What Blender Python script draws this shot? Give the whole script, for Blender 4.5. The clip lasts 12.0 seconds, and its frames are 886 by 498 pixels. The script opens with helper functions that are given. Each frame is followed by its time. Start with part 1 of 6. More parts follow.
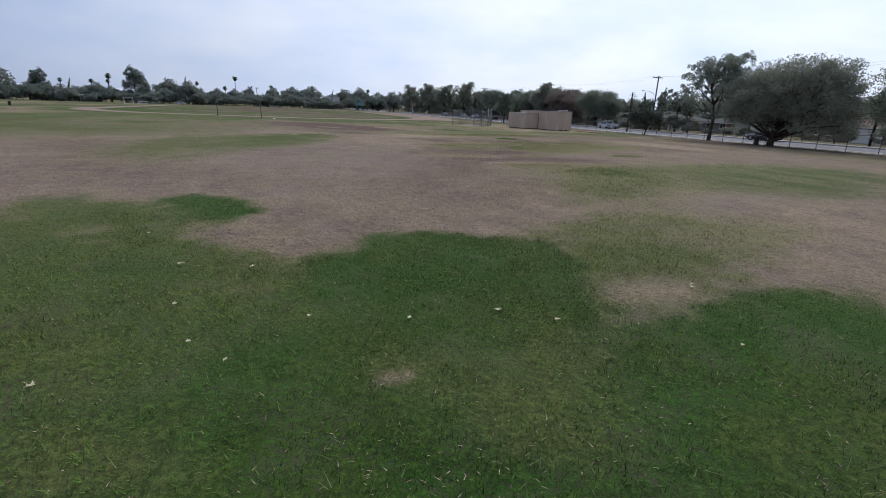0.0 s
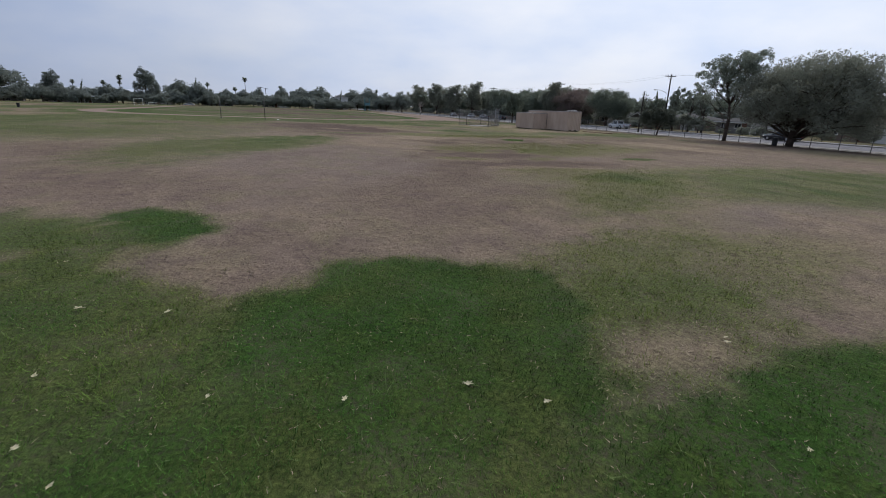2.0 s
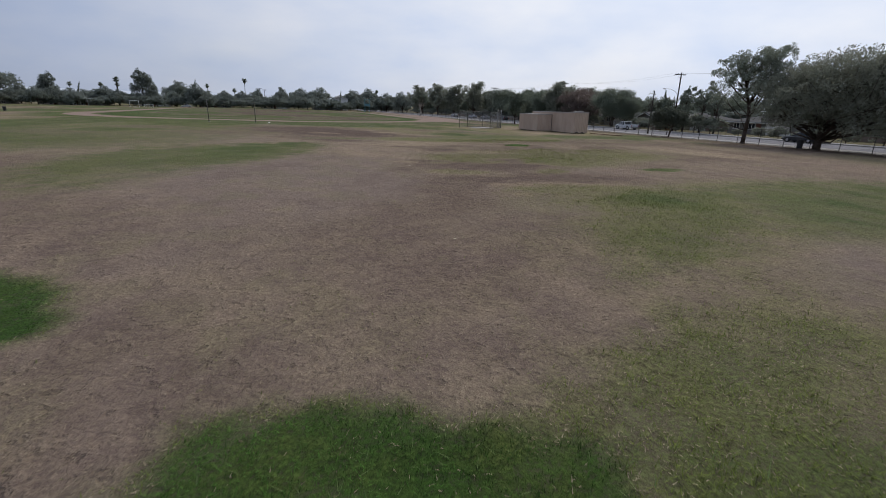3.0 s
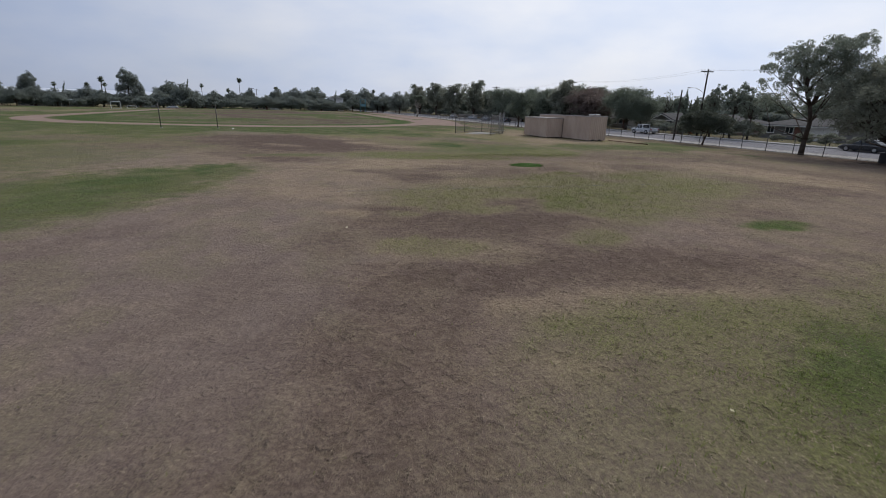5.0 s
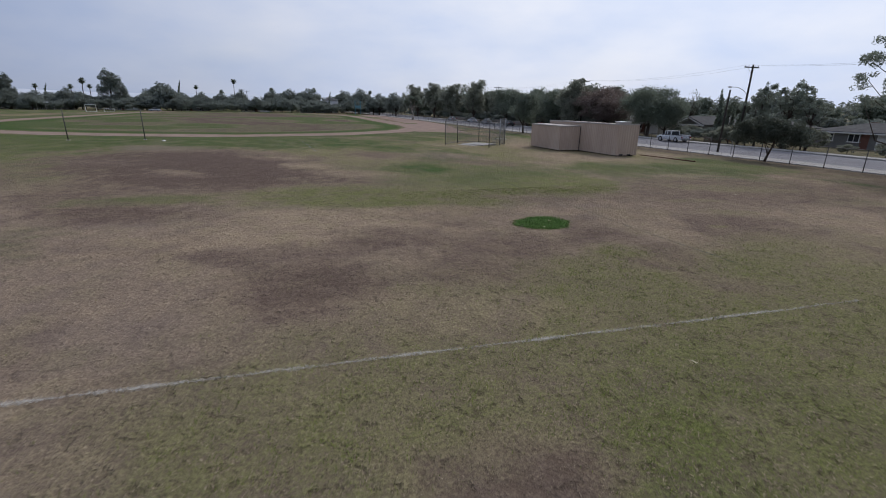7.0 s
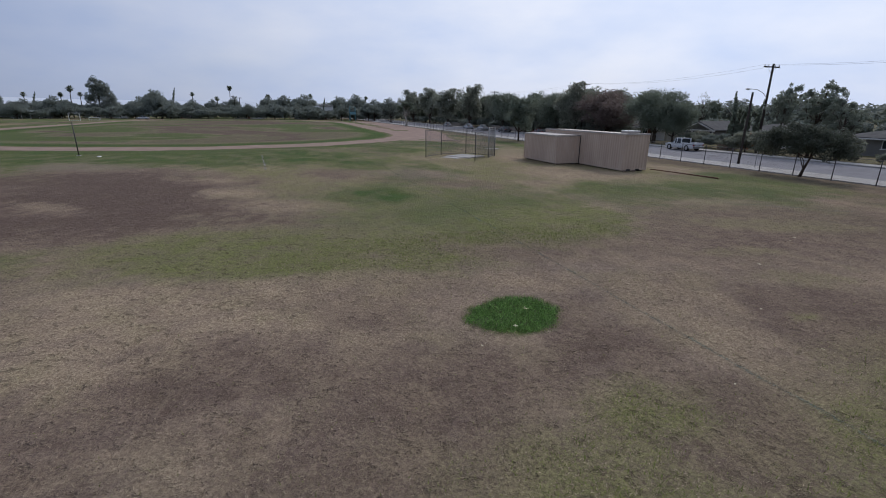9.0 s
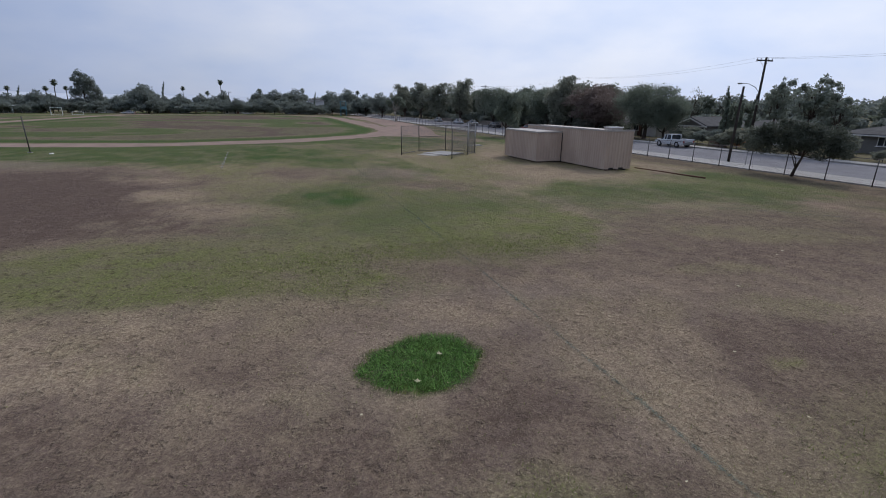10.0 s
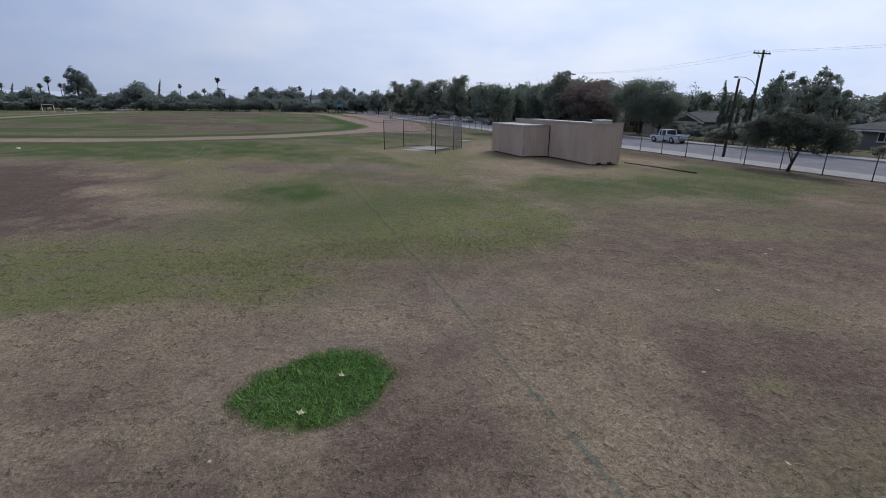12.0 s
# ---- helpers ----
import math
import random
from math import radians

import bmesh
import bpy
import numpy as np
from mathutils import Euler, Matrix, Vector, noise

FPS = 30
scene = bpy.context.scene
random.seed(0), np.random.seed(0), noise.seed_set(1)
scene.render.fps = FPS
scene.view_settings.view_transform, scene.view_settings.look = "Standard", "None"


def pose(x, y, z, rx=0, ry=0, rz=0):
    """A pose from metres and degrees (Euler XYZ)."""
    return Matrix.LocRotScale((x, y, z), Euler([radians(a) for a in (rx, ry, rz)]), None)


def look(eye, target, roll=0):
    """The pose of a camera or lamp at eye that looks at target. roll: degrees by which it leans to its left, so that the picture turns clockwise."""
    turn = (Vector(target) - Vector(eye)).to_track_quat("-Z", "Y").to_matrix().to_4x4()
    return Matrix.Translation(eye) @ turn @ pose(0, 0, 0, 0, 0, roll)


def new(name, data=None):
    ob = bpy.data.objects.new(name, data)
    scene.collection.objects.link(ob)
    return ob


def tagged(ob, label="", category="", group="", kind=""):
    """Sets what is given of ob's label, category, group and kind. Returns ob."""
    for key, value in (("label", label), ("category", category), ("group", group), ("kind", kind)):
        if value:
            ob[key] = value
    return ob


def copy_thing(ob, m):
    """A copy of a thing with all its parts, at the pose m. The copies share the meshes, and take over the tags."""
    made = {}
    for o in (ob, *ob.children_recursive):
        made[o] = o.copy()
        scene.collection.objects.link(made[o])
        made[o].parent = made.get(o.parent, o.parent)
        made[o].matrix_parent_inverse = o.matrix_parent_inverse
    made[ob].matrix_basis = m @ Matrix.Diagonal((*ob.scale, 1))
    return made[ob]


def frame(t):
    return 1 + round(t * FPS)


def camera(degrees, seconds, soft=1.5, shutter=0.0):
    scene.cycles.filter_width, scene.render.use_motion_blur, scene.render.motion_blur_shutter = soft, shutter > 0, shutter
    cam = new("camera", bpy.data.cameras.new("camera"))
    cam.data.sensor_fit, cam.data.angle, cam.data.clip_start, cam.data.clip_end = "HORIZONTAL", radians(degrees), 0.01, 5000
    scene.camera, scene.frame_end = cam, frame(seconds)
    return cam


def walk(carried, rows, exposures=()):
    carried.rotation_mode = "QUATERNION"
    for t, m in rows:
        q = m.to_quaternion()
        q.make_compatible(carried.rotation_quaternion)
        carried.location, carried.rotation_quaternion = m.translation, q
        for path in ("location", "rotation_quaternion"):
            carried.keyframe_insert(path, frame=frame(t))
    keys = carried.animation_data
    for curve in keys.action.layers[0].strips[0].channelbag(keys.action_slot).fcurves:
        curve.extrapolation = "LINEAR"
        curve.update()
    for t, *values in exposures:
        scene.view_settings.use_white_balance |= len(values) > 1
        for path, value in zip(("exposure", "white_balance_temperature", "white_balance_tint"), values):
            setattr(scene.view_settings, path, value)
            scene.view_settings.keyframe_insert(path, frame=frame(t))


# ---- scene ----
cam = camera(88.8, 12.0, soft=0.95, shutter=0.1)
PATH = [
    (0, (-1.917, -1.816, 3.116), (-1.227, -0.036, 2.518), 1.8),
    (0.5, (-1.799, -1.831, 3.165), (-1.127, -0.045, 2.566), 1.8),
    (1, (-1.654, -1.825, 3.135), (-0.987, -0.037, 2.537), 1.7),
    (1.5, (-1.383, -1.527, 3.109), (-0.724, 0.264, 2.51), 1.7),
    (2, (-0.808, -0.487, 3.182), (-0.156, 1.306, 2.583), 1.6),
    (2.5, (-0.04, 1.161, 3.286), (0.607, 2.956, 2.687), 1.4),
    (4.5, (4.216, 10.313, 3.828), (4.852, 12.111, 3.227), 1.1),
    (5, (5.49, 12.978, 3.913), (6.126, 14.775, 3.31), 1.1),
    (5.5, (6.849, 15.822, 3.895), (7.484, 17.621, 3.294), 1.0),
    (6, (8.297, 18.811, 3.954), (8.928, 20.611, 3.353), 1.0),
    (6.5, (9.95, 21.989, 4.168), (10.575, 23.791, 3.566), 0.9),
    (7, (11.78, 25.241, 4.392), (12.402, 27.044, 3.791), 0.9),
    (7.5, (13.49, 28.39, 4.56), (14.11, 30.194, 3.967), 0.9),
    (9.3, (16.703, 31.599, 4.69), (17.318, 33.41, 4.107), 0.3),
    (9.5, (17.198, 31.955, 4.687), (17.825, 33.757, 4.088), 0.5),
    (10, (18.663, 32.772, 4.675), (19.29, 34.573, 4.073), 0.5),
    (10.5, (19.802, 33.474, 4.714), (20.429, 35.275, 4.111), 0.4),
    (11, (20.381, 33.756, 4.613), (21.006, 35.557, 4.008), 0.4),
    (11.5, (20.537, 33.711, 4.406), (21.163, 35.511, 3.8), 0.4),
    (12, (20.532, 33.666, 4.227), (21.158, 35.465, 3.619), 0.5),
]
EXPOSURES = [(0, 0.25, 6350, 10), (0.6, 0.16, 6370, 10), (1.5, 0.09, 6430, 10), (2.5, 0.02, 6650, 10), (4.5, 0.0, 6730, 10), (5.5, 0.03, 6680, 10), (7.5, -0.02, 6420, 12), (9.5, -0.02, 6300, 12), (12, 0.03, 6200, 11)]
walk(cam, [(t, look(eye, target, roll)) for t, eye, target, roll in PATH], EXPOSURES)

# ---- light ----
SUN_AZ, SUN_EL = 55.0, 42.0
world = bpy.data.worlds.new("overcast_sky")
scene.world = world
world.use_nodes = True
wn, wl = world.node_tree.nodes, world.node_tree.links
wn.clear()
w_out, w_bg = wn.new("ShaderNodeOutputWorld"), wn.new("ShaderNodeBackground")
w_sky, w_tc = wn.new("ShaderNodeTexSky"), wn.new("ShaderNodeTexCoord")
w_sky.sky_type = "NISHITA"
w_sky.sun_disc = False
w_sky.sun_elevation, w_sky.sun_rotation = radians(SUN_EL), radians(SUN_AZ)
w_sky.dust_density = 2.5
w_map, w_n1, w_n2 = wn.new("ShaderNodeMapping"), wn.new("ShaderNodeTexNoise"), wn.new("ShaderNodeTexNoise")
w_map.inputs["Scale"].default_value = (1.0, 1.0, 2.6)
w_n1.inputs["Scale"].default_value, w_n1.inputs["Detail"].default_value = 1.4, 4.0
w_n1.inputs["Roughness"].default_value = 0.55
w_n2.inputs["Scale"].default_value, w_n2.inputs["Detail"].default_value = 3.6, 8.0
w_r1, w_r2 = wn.new("ShaderNodeMapRange"), wn.new("ShaderNodeMapRange")
w_r1.inputs["From Min"].default_value, w_r1.inputs["From Max"].default_value = 0.36, 0.66
w_r1.inputs["To Min"].default_value, w_r1.inputs["To Max"].default_value = 0.84, 1.0
w_r2.inputs["From Min"].default_value, w_r2.inputs["From Max"].default_value = 0.2, 0.74
w_cloud, w_mix = wn.new("ShaderNodeMix"), wn.new("ShaderNodeMix")
w_cloud.data_type = w_mix.data_type = "RGBA"
w_cloud.inputs[6].default_value = (4.4, 5.55, 7.9, 1)
w_cloud.inputs[7].default_value = (7.0, 7.5, 8.5, 1)
w_dot, w_glow, w_back, w_lit = wn.new("ShaderNodeVectorMath"), wn.new("ShaderNodeMix"), wn.new("ShaderNodeMix"), wn.new("ShaderNodeMix")
w_toward, w_against = wn.new("ShaderNodeMapRange"), wn.new("ShaderNodeMapRange")
w_dot.operation = "DOT_PRODUCT"
w_dot.inputs[1].default_value = (math.sin(radians(SUN_AZ)) * math.cos(radians(SUN_EL)), math.cos(radians(SUN_AZ)) * math.cos(radians(SUN_EL)), math.sin(radians(SUN_EL)))
w_against.inputs["From Min"].default_value, w_against.inputs["From Max"].default_value = -0.05, -0.75
w_glow.data_type = w_back.data_type = "RGBA"
w_glow.inputs[6].default_value, w_glow.inputs[7].default_value = (0.455, 0.505, 0.61, 1), (1.62, 1.57, 1.50, 1)
w_back.inputs[7].default_value = (1.12, 1.14, 1.20, 1)
w_lit.data_type, w_lit.blend_type = "RGBA", "MULTIPLY"
w_lit.inputs["Factor"].default_value = 1.0
w_bg.inputs["Strength"].default_value = 0.088
wl.new(w_tc.outputs["Generated"], w_map.inputs["Vector"])
wl.new(w_map.outputs["Vector"], w_n1.inputs["Vector"])
wl.new(w_map.outputs["Vector"], w_n2.inputs["Vector"])
wl.new(w_n1.outputs["Fac"], w_r1.inputs["Value"])
wl.new(w_n2.outputs["Fac"], w_r2.inputs["Value"])
wl.new(w_r2.outputs["Result"], w_cloud.inputs["Factor"])
wl.new(w_r1.outputs["Result"], w_mix.inputs["Factor"])
wl.new(w_sky.outputs["Color"], w_mix.inputs[6])
wl.new(w_tc.outputs["Generated"], w_dot.inputs[0])
wl.new(w_dot.outputs["Value"], w_toward.inputs["Value"])
wl.new(w_dot.outputs["Value"], w_against.inputs["Value"])
wl.new(w_toward.outputs["Result"], w_glow.inputs["Factor"])
wl.new(w_against.outputs["Result"], w_back.inputs["Factor"])
wl.new(w_glow.outputs[2], w_back.inputs[6])
wl.new(w_cloud.outputs[2], w_lit.inputs[6])
wl.new(w_back.outputs[2], w_lit.inputs[7])
wl.new(w_lit.outputs[2], w_mix.inputs[7])
wl.new(w_mix.outputs[2], w_bg.inputs["Color"])
wl.new(w_bg.outputs["Background"], w_out.inputs["Surface"])

sun = new("sun", bpy.data.lights.new("sun", "SUN"))
sun.data.energy, sun.data.angle, sun.data.color = 1.45, radians(14), (1.0, 0.93, 0.84)
sun_dir = Vector((math.sin(radians(SUN_AZ)) * math.cos(radians(SUN_EL)), math.cos(radians(SUN_AZ)) * math.cos(radians(SUN_EL)), math.sin(radians(SUN_EL))))
sun.matrix_world = look(sun_dir * 60, (0, 0, 0))


# ---- materials ----
class Nodes:
    """A small builder for node materials."""

    def __init__(self, name, rough=0.8, metal=0.0):
        self.mat = bpy.data.materials.new(name)
        self.mat.use_nodes = True
        self.tree = self.mat.node_tree
        self.n, self.l = self.tree.nodes, self.tree.links
        self.bsdf = self.n["Principled BSDF"]
        self.bsdf.inputs["Roughness"].default_value = rough
        self.bsdf.inputs["Metallic"].default_value = metal
        self.bsdf.inputs["Specular IOR Level"].default_value = 0.05 if rough > 0.68 else 0.4
        self.geo = self.n.new("ShaderNodeNewGeometry")
        self.tc = self.n.new("ShaderNodeTexCoord")

    def put(self, socket, value):
        if hasattr(value, "is_output"):
            self.l.new(value, socket)
        else:
            socket.default_value = value

    def noise(self, scale, detail=4.0, rough=0.55, world_space=True, stretch=None):
        t = self.n.new("ShaderNodeTexNoise")
        t.inputs["Scale"].default_value, t.inputs["Detail"].default_value, t.inputs["Roughness"].default_value = scale, detail, rough
        src = self.geo.outputs["Position"] if world_space else self.tc.outputs["Object"]
        if stretch:
            m = self.n.new("ShaderNodeMapping")
            m.inputs["Scale"].default_value = stretch
            self.l.new(src, m.inputs["Vector"])
            src = m.outputs["Vector"]
        self.l.new(src, t.inputs["Vector"])
        return t.outputs["Fac"]

    def ramp(self, value, a, b, lo=0.0, hi=1.0):
        r = self.n.new("ShaderNodeMapRange")
        r.inputs["From Min"].default_value, r.inputs["From Max"].default_value = a, b
        r.inputs["To Min"].default_value, r.inputs["To Max"].default_value = lo, hi
        self.put(r.inputs["Value"], value)
        return r.outputs["Result"]

    def mix(self, fac, a, b):
        m = self.n.new("ShaderNodeMix")
        m.data_type = "RGBA"
        self.put(m.inputs["Factor"], fac)
        self.put(m.inputs[6], a if hasattr(a, "is_output") else (*a, 1))
        self.put(m.inputs[7], b if hasattr(b, "is_output") else (*b, 1))
        return m.outputs[2]

    def math(self, op, a, b=0.0):
        m = self.n.new("ShaderNodeMath")
        m.operation = op
        self.put(m.inputs[0], a)
        self.put(m.inputs[1], b)
        return m.outputs[0]

    def bump(self, height, strength=0.4, distance=0.02):
        b = self.n.new("ShaderNodeBump")
        b.inputs["Strength"].default_value, b.inputs["Distance"].default_value = strength, distance
        self.put(b.inputs["Height"], height)
        self.l.new(b.outputs["Normal"], self.bsdf.inputs["Normal"])

    def colour(self, c):
        self.put(self.bsdf.inputs["Base Color"], c if hasattr(c, "is_output") else (*c, 1))
        return self.mat


def plain(name, c, rough=0.7, metal=0.0, vary=0.25, scale=3.0, fine=40.0, bump=0.15, local=False):
    """A weathered surface: broad stains, fine grain and a little relief."""
    m = Nodes(name, rough, metal)
    dark = tuple(v * (1 - vary) for v in c)
    light = tuple(min(1, v * (1 + vary * 0.6)) for v in c)
    a = m.mix(m.ramp(m.noise(scale, 5, world_space=not local), 0.3, 0.7), dark, light)
    g = m.noise(fine, 3, world_space=not local)
    out = m.mix(m.ramp(g, 0.35, 0.75, 0.0, 0.35), a, dark)
    if bump:
        m.bump(g, bump, 0.01)
    return m.colour(out)


def foliage(name, c1, c2, rough=0.62, through_light=1.0):
    """Leaves: each one with a tone of its own, reflecting light and letting about as much through."""
    m = Nodes(name, rough)
    tone = m.mix(m.geo.outputs["Random Per Island"], c1, c2)
    tone = m.mix(m.ramp(m.noise(0.5, 3), 0.35, 0.7, 0.0, 0.5), tone, tuple(v * 0.7 for v in c1))
    m.colour(tone)
    m.bsdf.inputs["Specular IOR Level"].default_value = 0.10
    tr, both = m.n.new("ShaderNodeBsdfTranslucent"), m.n.new("ShaderNodeAddShader")
    m.l.new(m.mix(through_light, (0.0, 0.0, 0.0), tone), tr.inputs["Color"])
    m.l.new(m.bsdf.outputs["BSDF"], both.inputs[0])
    m.l.new(tr.outputs["BSDF"], both.inputs[1])
    m.l.new(both.outputs["Shader"], m.n["Material Output"].inputs["Surface"])
    return m.mat


def turf_material():
    """Worn playing-field turf: soil, dry thatch, olive and green grass after the painted cover."""
    m = Nodes("turf", 0.92)
    at = m.n.new("ShaderNodeVertexColor")
    at.layer_name = "cover"
    sep = m.n.new("ShaderNodeSeparateColor")
    m.l.new(at.outputs["Color"], sep.inputs["Color"])
    green, straw, bare, olive = sep.outputs[0], sep.outputs[1], sep.outputs[2], at.outputs["Alpha"]
    fine, mid, big = m.noise(17, 6, 0.72), m.noise(4.4, 5, 0.65), m.noise(0.45, 5, 0.6)
    grain, clod, mottle = m.noise(75, 3, 0.7), m.noise(5.2, 4, 0.6), m.noise(1.1, 6, 0.68)
    soil = m.mix(m.ramp(mid, 0.35, 0.65), (0.155, 0.109, 0.088), (0.215, 0.157, 0.129))
    soil = m.mix(m.ramp(grain, 0.46, 0.66, 0.0, 0.35), soil, (0.27, 0.204, 0.174))
    dark_soil = m.mix(m.ramp(mid, 0.35, 0.65), (0.092, 0.064, 0.050), (0.130, 0.094, 0.077))
    dark_soil = m.mix(m.ramp(grain, 0.48, 0.68, 0.0, 0.3), dark_soil, (0.19, 0.138, 0.118))
    thatch = m.mix(m.ramp(fine, 0.38, 0.64), (0.205, 0.149, 0.106), (0.345, 0.263, 0.187))
    base = m.mix(m.ramp(m.math("ADD", m.math("MULTIPLY", fine, 0.7), mottle), 0.70, 1.0), soil, thatch)
    base = m.mix(m.ramp(grain, 0.53, 0.66, 0.0, 0.45), base, (0.46, 0.365, 0.255))
    dust = m.n.new("ShaderNodeVertexColor")
    dust.layer_name = "dust"
    dusty = m.mix(m.ramp(mid, 0.35, 0.65), (0.196, 0.152, 0.132), (0.236, 0.186, 0.162))
    dusty = m.mix(m.ramp(fine, 0.50, 0.66, 0.0, 0.45), dusty, (0.30, 0.24, 0.20))
    base = m.mix(m.math("MULTIPLY", dust.outputs["Color"], 0.8), base, dusty)
    base = m.mix(m.math("MULTIPLY", straw, m.ramp(m.math("ADD", mottle, fine), 0.75, 1.2, 0.15, 0.85)), base, m.mix(m.ramp(fine, 0.38, 0.64), (0.27, 0.202, 0.128), (0.475, 0.38, 0.262)))
    base = m.mix(m.math("MULTIPLY", bare, m.ramp(m.math("ADD", mottle, fine), 0.85, 1.2, 1.0, 0.62)), base, dark_soil)
    base = m.mix(m.ramp(bare, 0.72, 1.0, 0.0, 0.9), base, dark_soil)
    dull = m.mix(m.ramp(fine, 0.38, 0.64), (0.096, 0.106, 0.034), (0.222, 0.236, 0.080))
    base = m.mix(m.math("MULTIPLY", olive, m.ramp(m.math("ADD", mottle, fine), 0.78, 1.15, 0.25, 0.95)), base, dull)
    lush = m.mix(m.ramp(fine, 0.38, 0.66), (0.014, 0.042, 0.008), (0.052, 0.124, 0.020))
    lush = m.mix(m.ramp(m.math("ADD", big, mottle), 0.90, 1.20, 0.0, 0.6), lush, m.mix(m.ramp(fine, 0.38, 0.64), (0.045, 0.058, 0.016), (0.120, 0.136, 0.037)))
    base = m.mix(m.math("MULTIPLY", green, m.ramp(m.math("ADD", mottle, fine), 0.72, 1.0, 0.62, 1.0)), base, lush)
    # Hollows between clods: sunk in the relief, with their shade darkened into the colour.
    shaded_pits = m.math("MULTIPLY", m.ramp(clod, 0.53, 0.63), m.ramp(mid, 0.42, 0.58))
    shaded_pits = m.math("MULTIPLY", shaded_pits, m.math("SUBTRACT", 1.0, m.math("MULTIPLY", green, 0.75)))
    shaded_pits = m.math("MULTIPLY", shaded_pits, m.math("SUBTRACT", 1.0, m.math("MULTIPLY", dust.outputs["Color"], 0.55)))
    base = m.mix(m.math("MULTIPLY", shaded_pits, m.math("ADD", m.math("MULTIPLY", olive, 0.2), 0.38)), base, (0.06, 0.044, 0.033))
    base = m.mix(m.ramp(grain, 0.46, 0.33, 0.0, 0.22), base, (0.055, 0.042, 0.030))
    relief = m.math("SUBTRACT", m.math("ADD", m.math("MULTIPLY", fine, 0.8), m.math("MULTIPLY", mid, 1.7)), m.math("MULTIPLY", shaded_pits, 0.9))
    m.bump(relief, 1.0, 0.05)
    return m.colour(base)


def blade_material(name):
    """Grass blades: the tone is stored for each blade."""
    m = Nodes(name, 0.7)
    at = m.n.new("ShaderNodeVertexColor")
    at.layer_name = "tone"
    c = m.mix(m.ramp(m.geo.outputs["Random Per Island"], 0.0, 1.0, 0.0, 0.25), at.outputs["Color"], (0.09, 0.085, 0.035))
    return m.colour(c)


def corrugated_paint():
    m = Nodes("tan_container_paint", 0.6)
    streak = m.noise(0.9, 4, stretch=(1.0, 1.0, 0.3))
    c = m.mix(m.ramp(streak, 0.35, 0.7), (0.415, 0.310, 0.238), (0.50, 0.386, 0.302))
    rust = m.math("MULTIPLY", m.ramp(m.noise(5.0, 6, 0.7), 0.62, 0.74), m.ramp(m.noise(0.9, 3), 0.45, 0.65))
    c = m.mix(m.math("MULTIPLY", rust, 0.65), c, (0.13, 0.07, 0.045))
    m.bump(m.noise(30, 3), 0.12, 0.01)
    return m.colour(c)


def line_paint(name, c, gaps=0.5):
    """Worn line marking: paint that is missing in places."""
    m = Nodes(name, 0.9)
    m.colour(m.mix(m.ramp(m.noise(25, 3), 0.3, 0.7), tuple(v * 0.6 for v in c), c))
    tr, mx = m.n.new("ShaderNodeBsdfTransparent"), m.n.new("ShaderNodeMixShader")
    at = m.n.new("ShaderNodeVertexColor")
    at.layer_name = "edge"
    sep = m.n.new("ShaderNodeSeparateColor")
    m.l.new(at.outputs["Color"], sep.inputs["Color"])
    worn = m.math("ADD", m.noise(16, 5, 0.75), m.math("MULTIPLY", m.noise(1.1, 3), 0.7))
    worn = m.math("ADD", worn, m.math("MULTIPLY", sep.outputs[0], 0.45))
    m.l.new(m.ramp(worn, gaps + 0.28, gaps + 0.60, 0.0, 0.5), mx.inputs["Fac"])
    m.l.new(tr.outputs["BSDF"], mx.inputs[1])
    m.l.new(m.bsdf.outputs["BSDF"], mx.inputs[2])
    m.l.new(mx.outputs["Shader"], m.n["Material Output"].inputs["Surface"])
    return m.mat


TURF = turf_material()
BLADE = blade_material("grass_blade")
TRACK = plain("track_dirt", (0.29, 0.212, 0.175), 0.95, vary=0.22, scale=0.6, fine=25, bump=0.3)
ASPHALT = plain("asphalt", (0.215, 0.21, 0.222), 0.85, vary=0.18, scale=0.5, fine=60, bump=0.2)
CONCRETE = plain("concrete", (0.37, 0.355, 0.335), 0.85, vary=0.15, scale=1.2, fine=30, bump=0.2)
KERB = plain("kerb_concrete", (0.36, 0.345, 0.32), 0.85, vary=0.2, scale=1.5, fine=30)
TAN = corrugated_paint()
TAN_ROOF = plain("container_roof", (0.40, 0.36, 0.325), 0.5, vary=0.25, scale=1.0, fine=12)
DARK_STEEL = plain("dark_steel", (0.05, 0.045, 0.042), 0.55, 0.3, 0.3, 4)
GALV = plain("galvanised_steel", (0.30, 0.30, 0.30), 0.45, 0.7, 0.25, 5)
OLD_POST = plain("weathered_fence_steel", (0.085, 0.08, 0.078), 0.55, 0.5, 0.3, 5)
WIRE = plain("chain_link_wire", (0.16, 0.16, 0.16), 0.5, 0.5, 0.2, 5)
TIMBER = plain("weathered_timber", (0.16, 0.092, 0.064), 0.85, vary=0.3, scale=2, fine=25, bump=0.3)
TIMBER_PALE = plain("brown_fence_boards", (0.19, 0.14, 0.11), 0.85, vary=0.3, scale=2, fine=25, bump=0.3)
POLE_WOOD = plain("tarred_pole_timber", (0.05, 0.042, 0.036), 0.85, vary=0.3, scale=2, fine=25, bump=0.3)
WHITE_PAINT = plain("white_paint", (0.78, 0.78, 0.77), 0.45, vary=0.1, scale=2)
BARK = plain("bark", (0.075, 0.058, 0.047), 0.9, vary=0.4, scale=3, fine=18, bump=0.6, local=True)
PALE_BARK = plain("pale_bark", (0.36, 0.33, 0.29), 0.85, vary=0.3, scale=2, fine=14, bump=0.4, local=True)
LEAF_DARK = foliage("dark_evergreen_leaf", (0.112, 0.120, 0.096), (0.144, 0.150, 0.116))
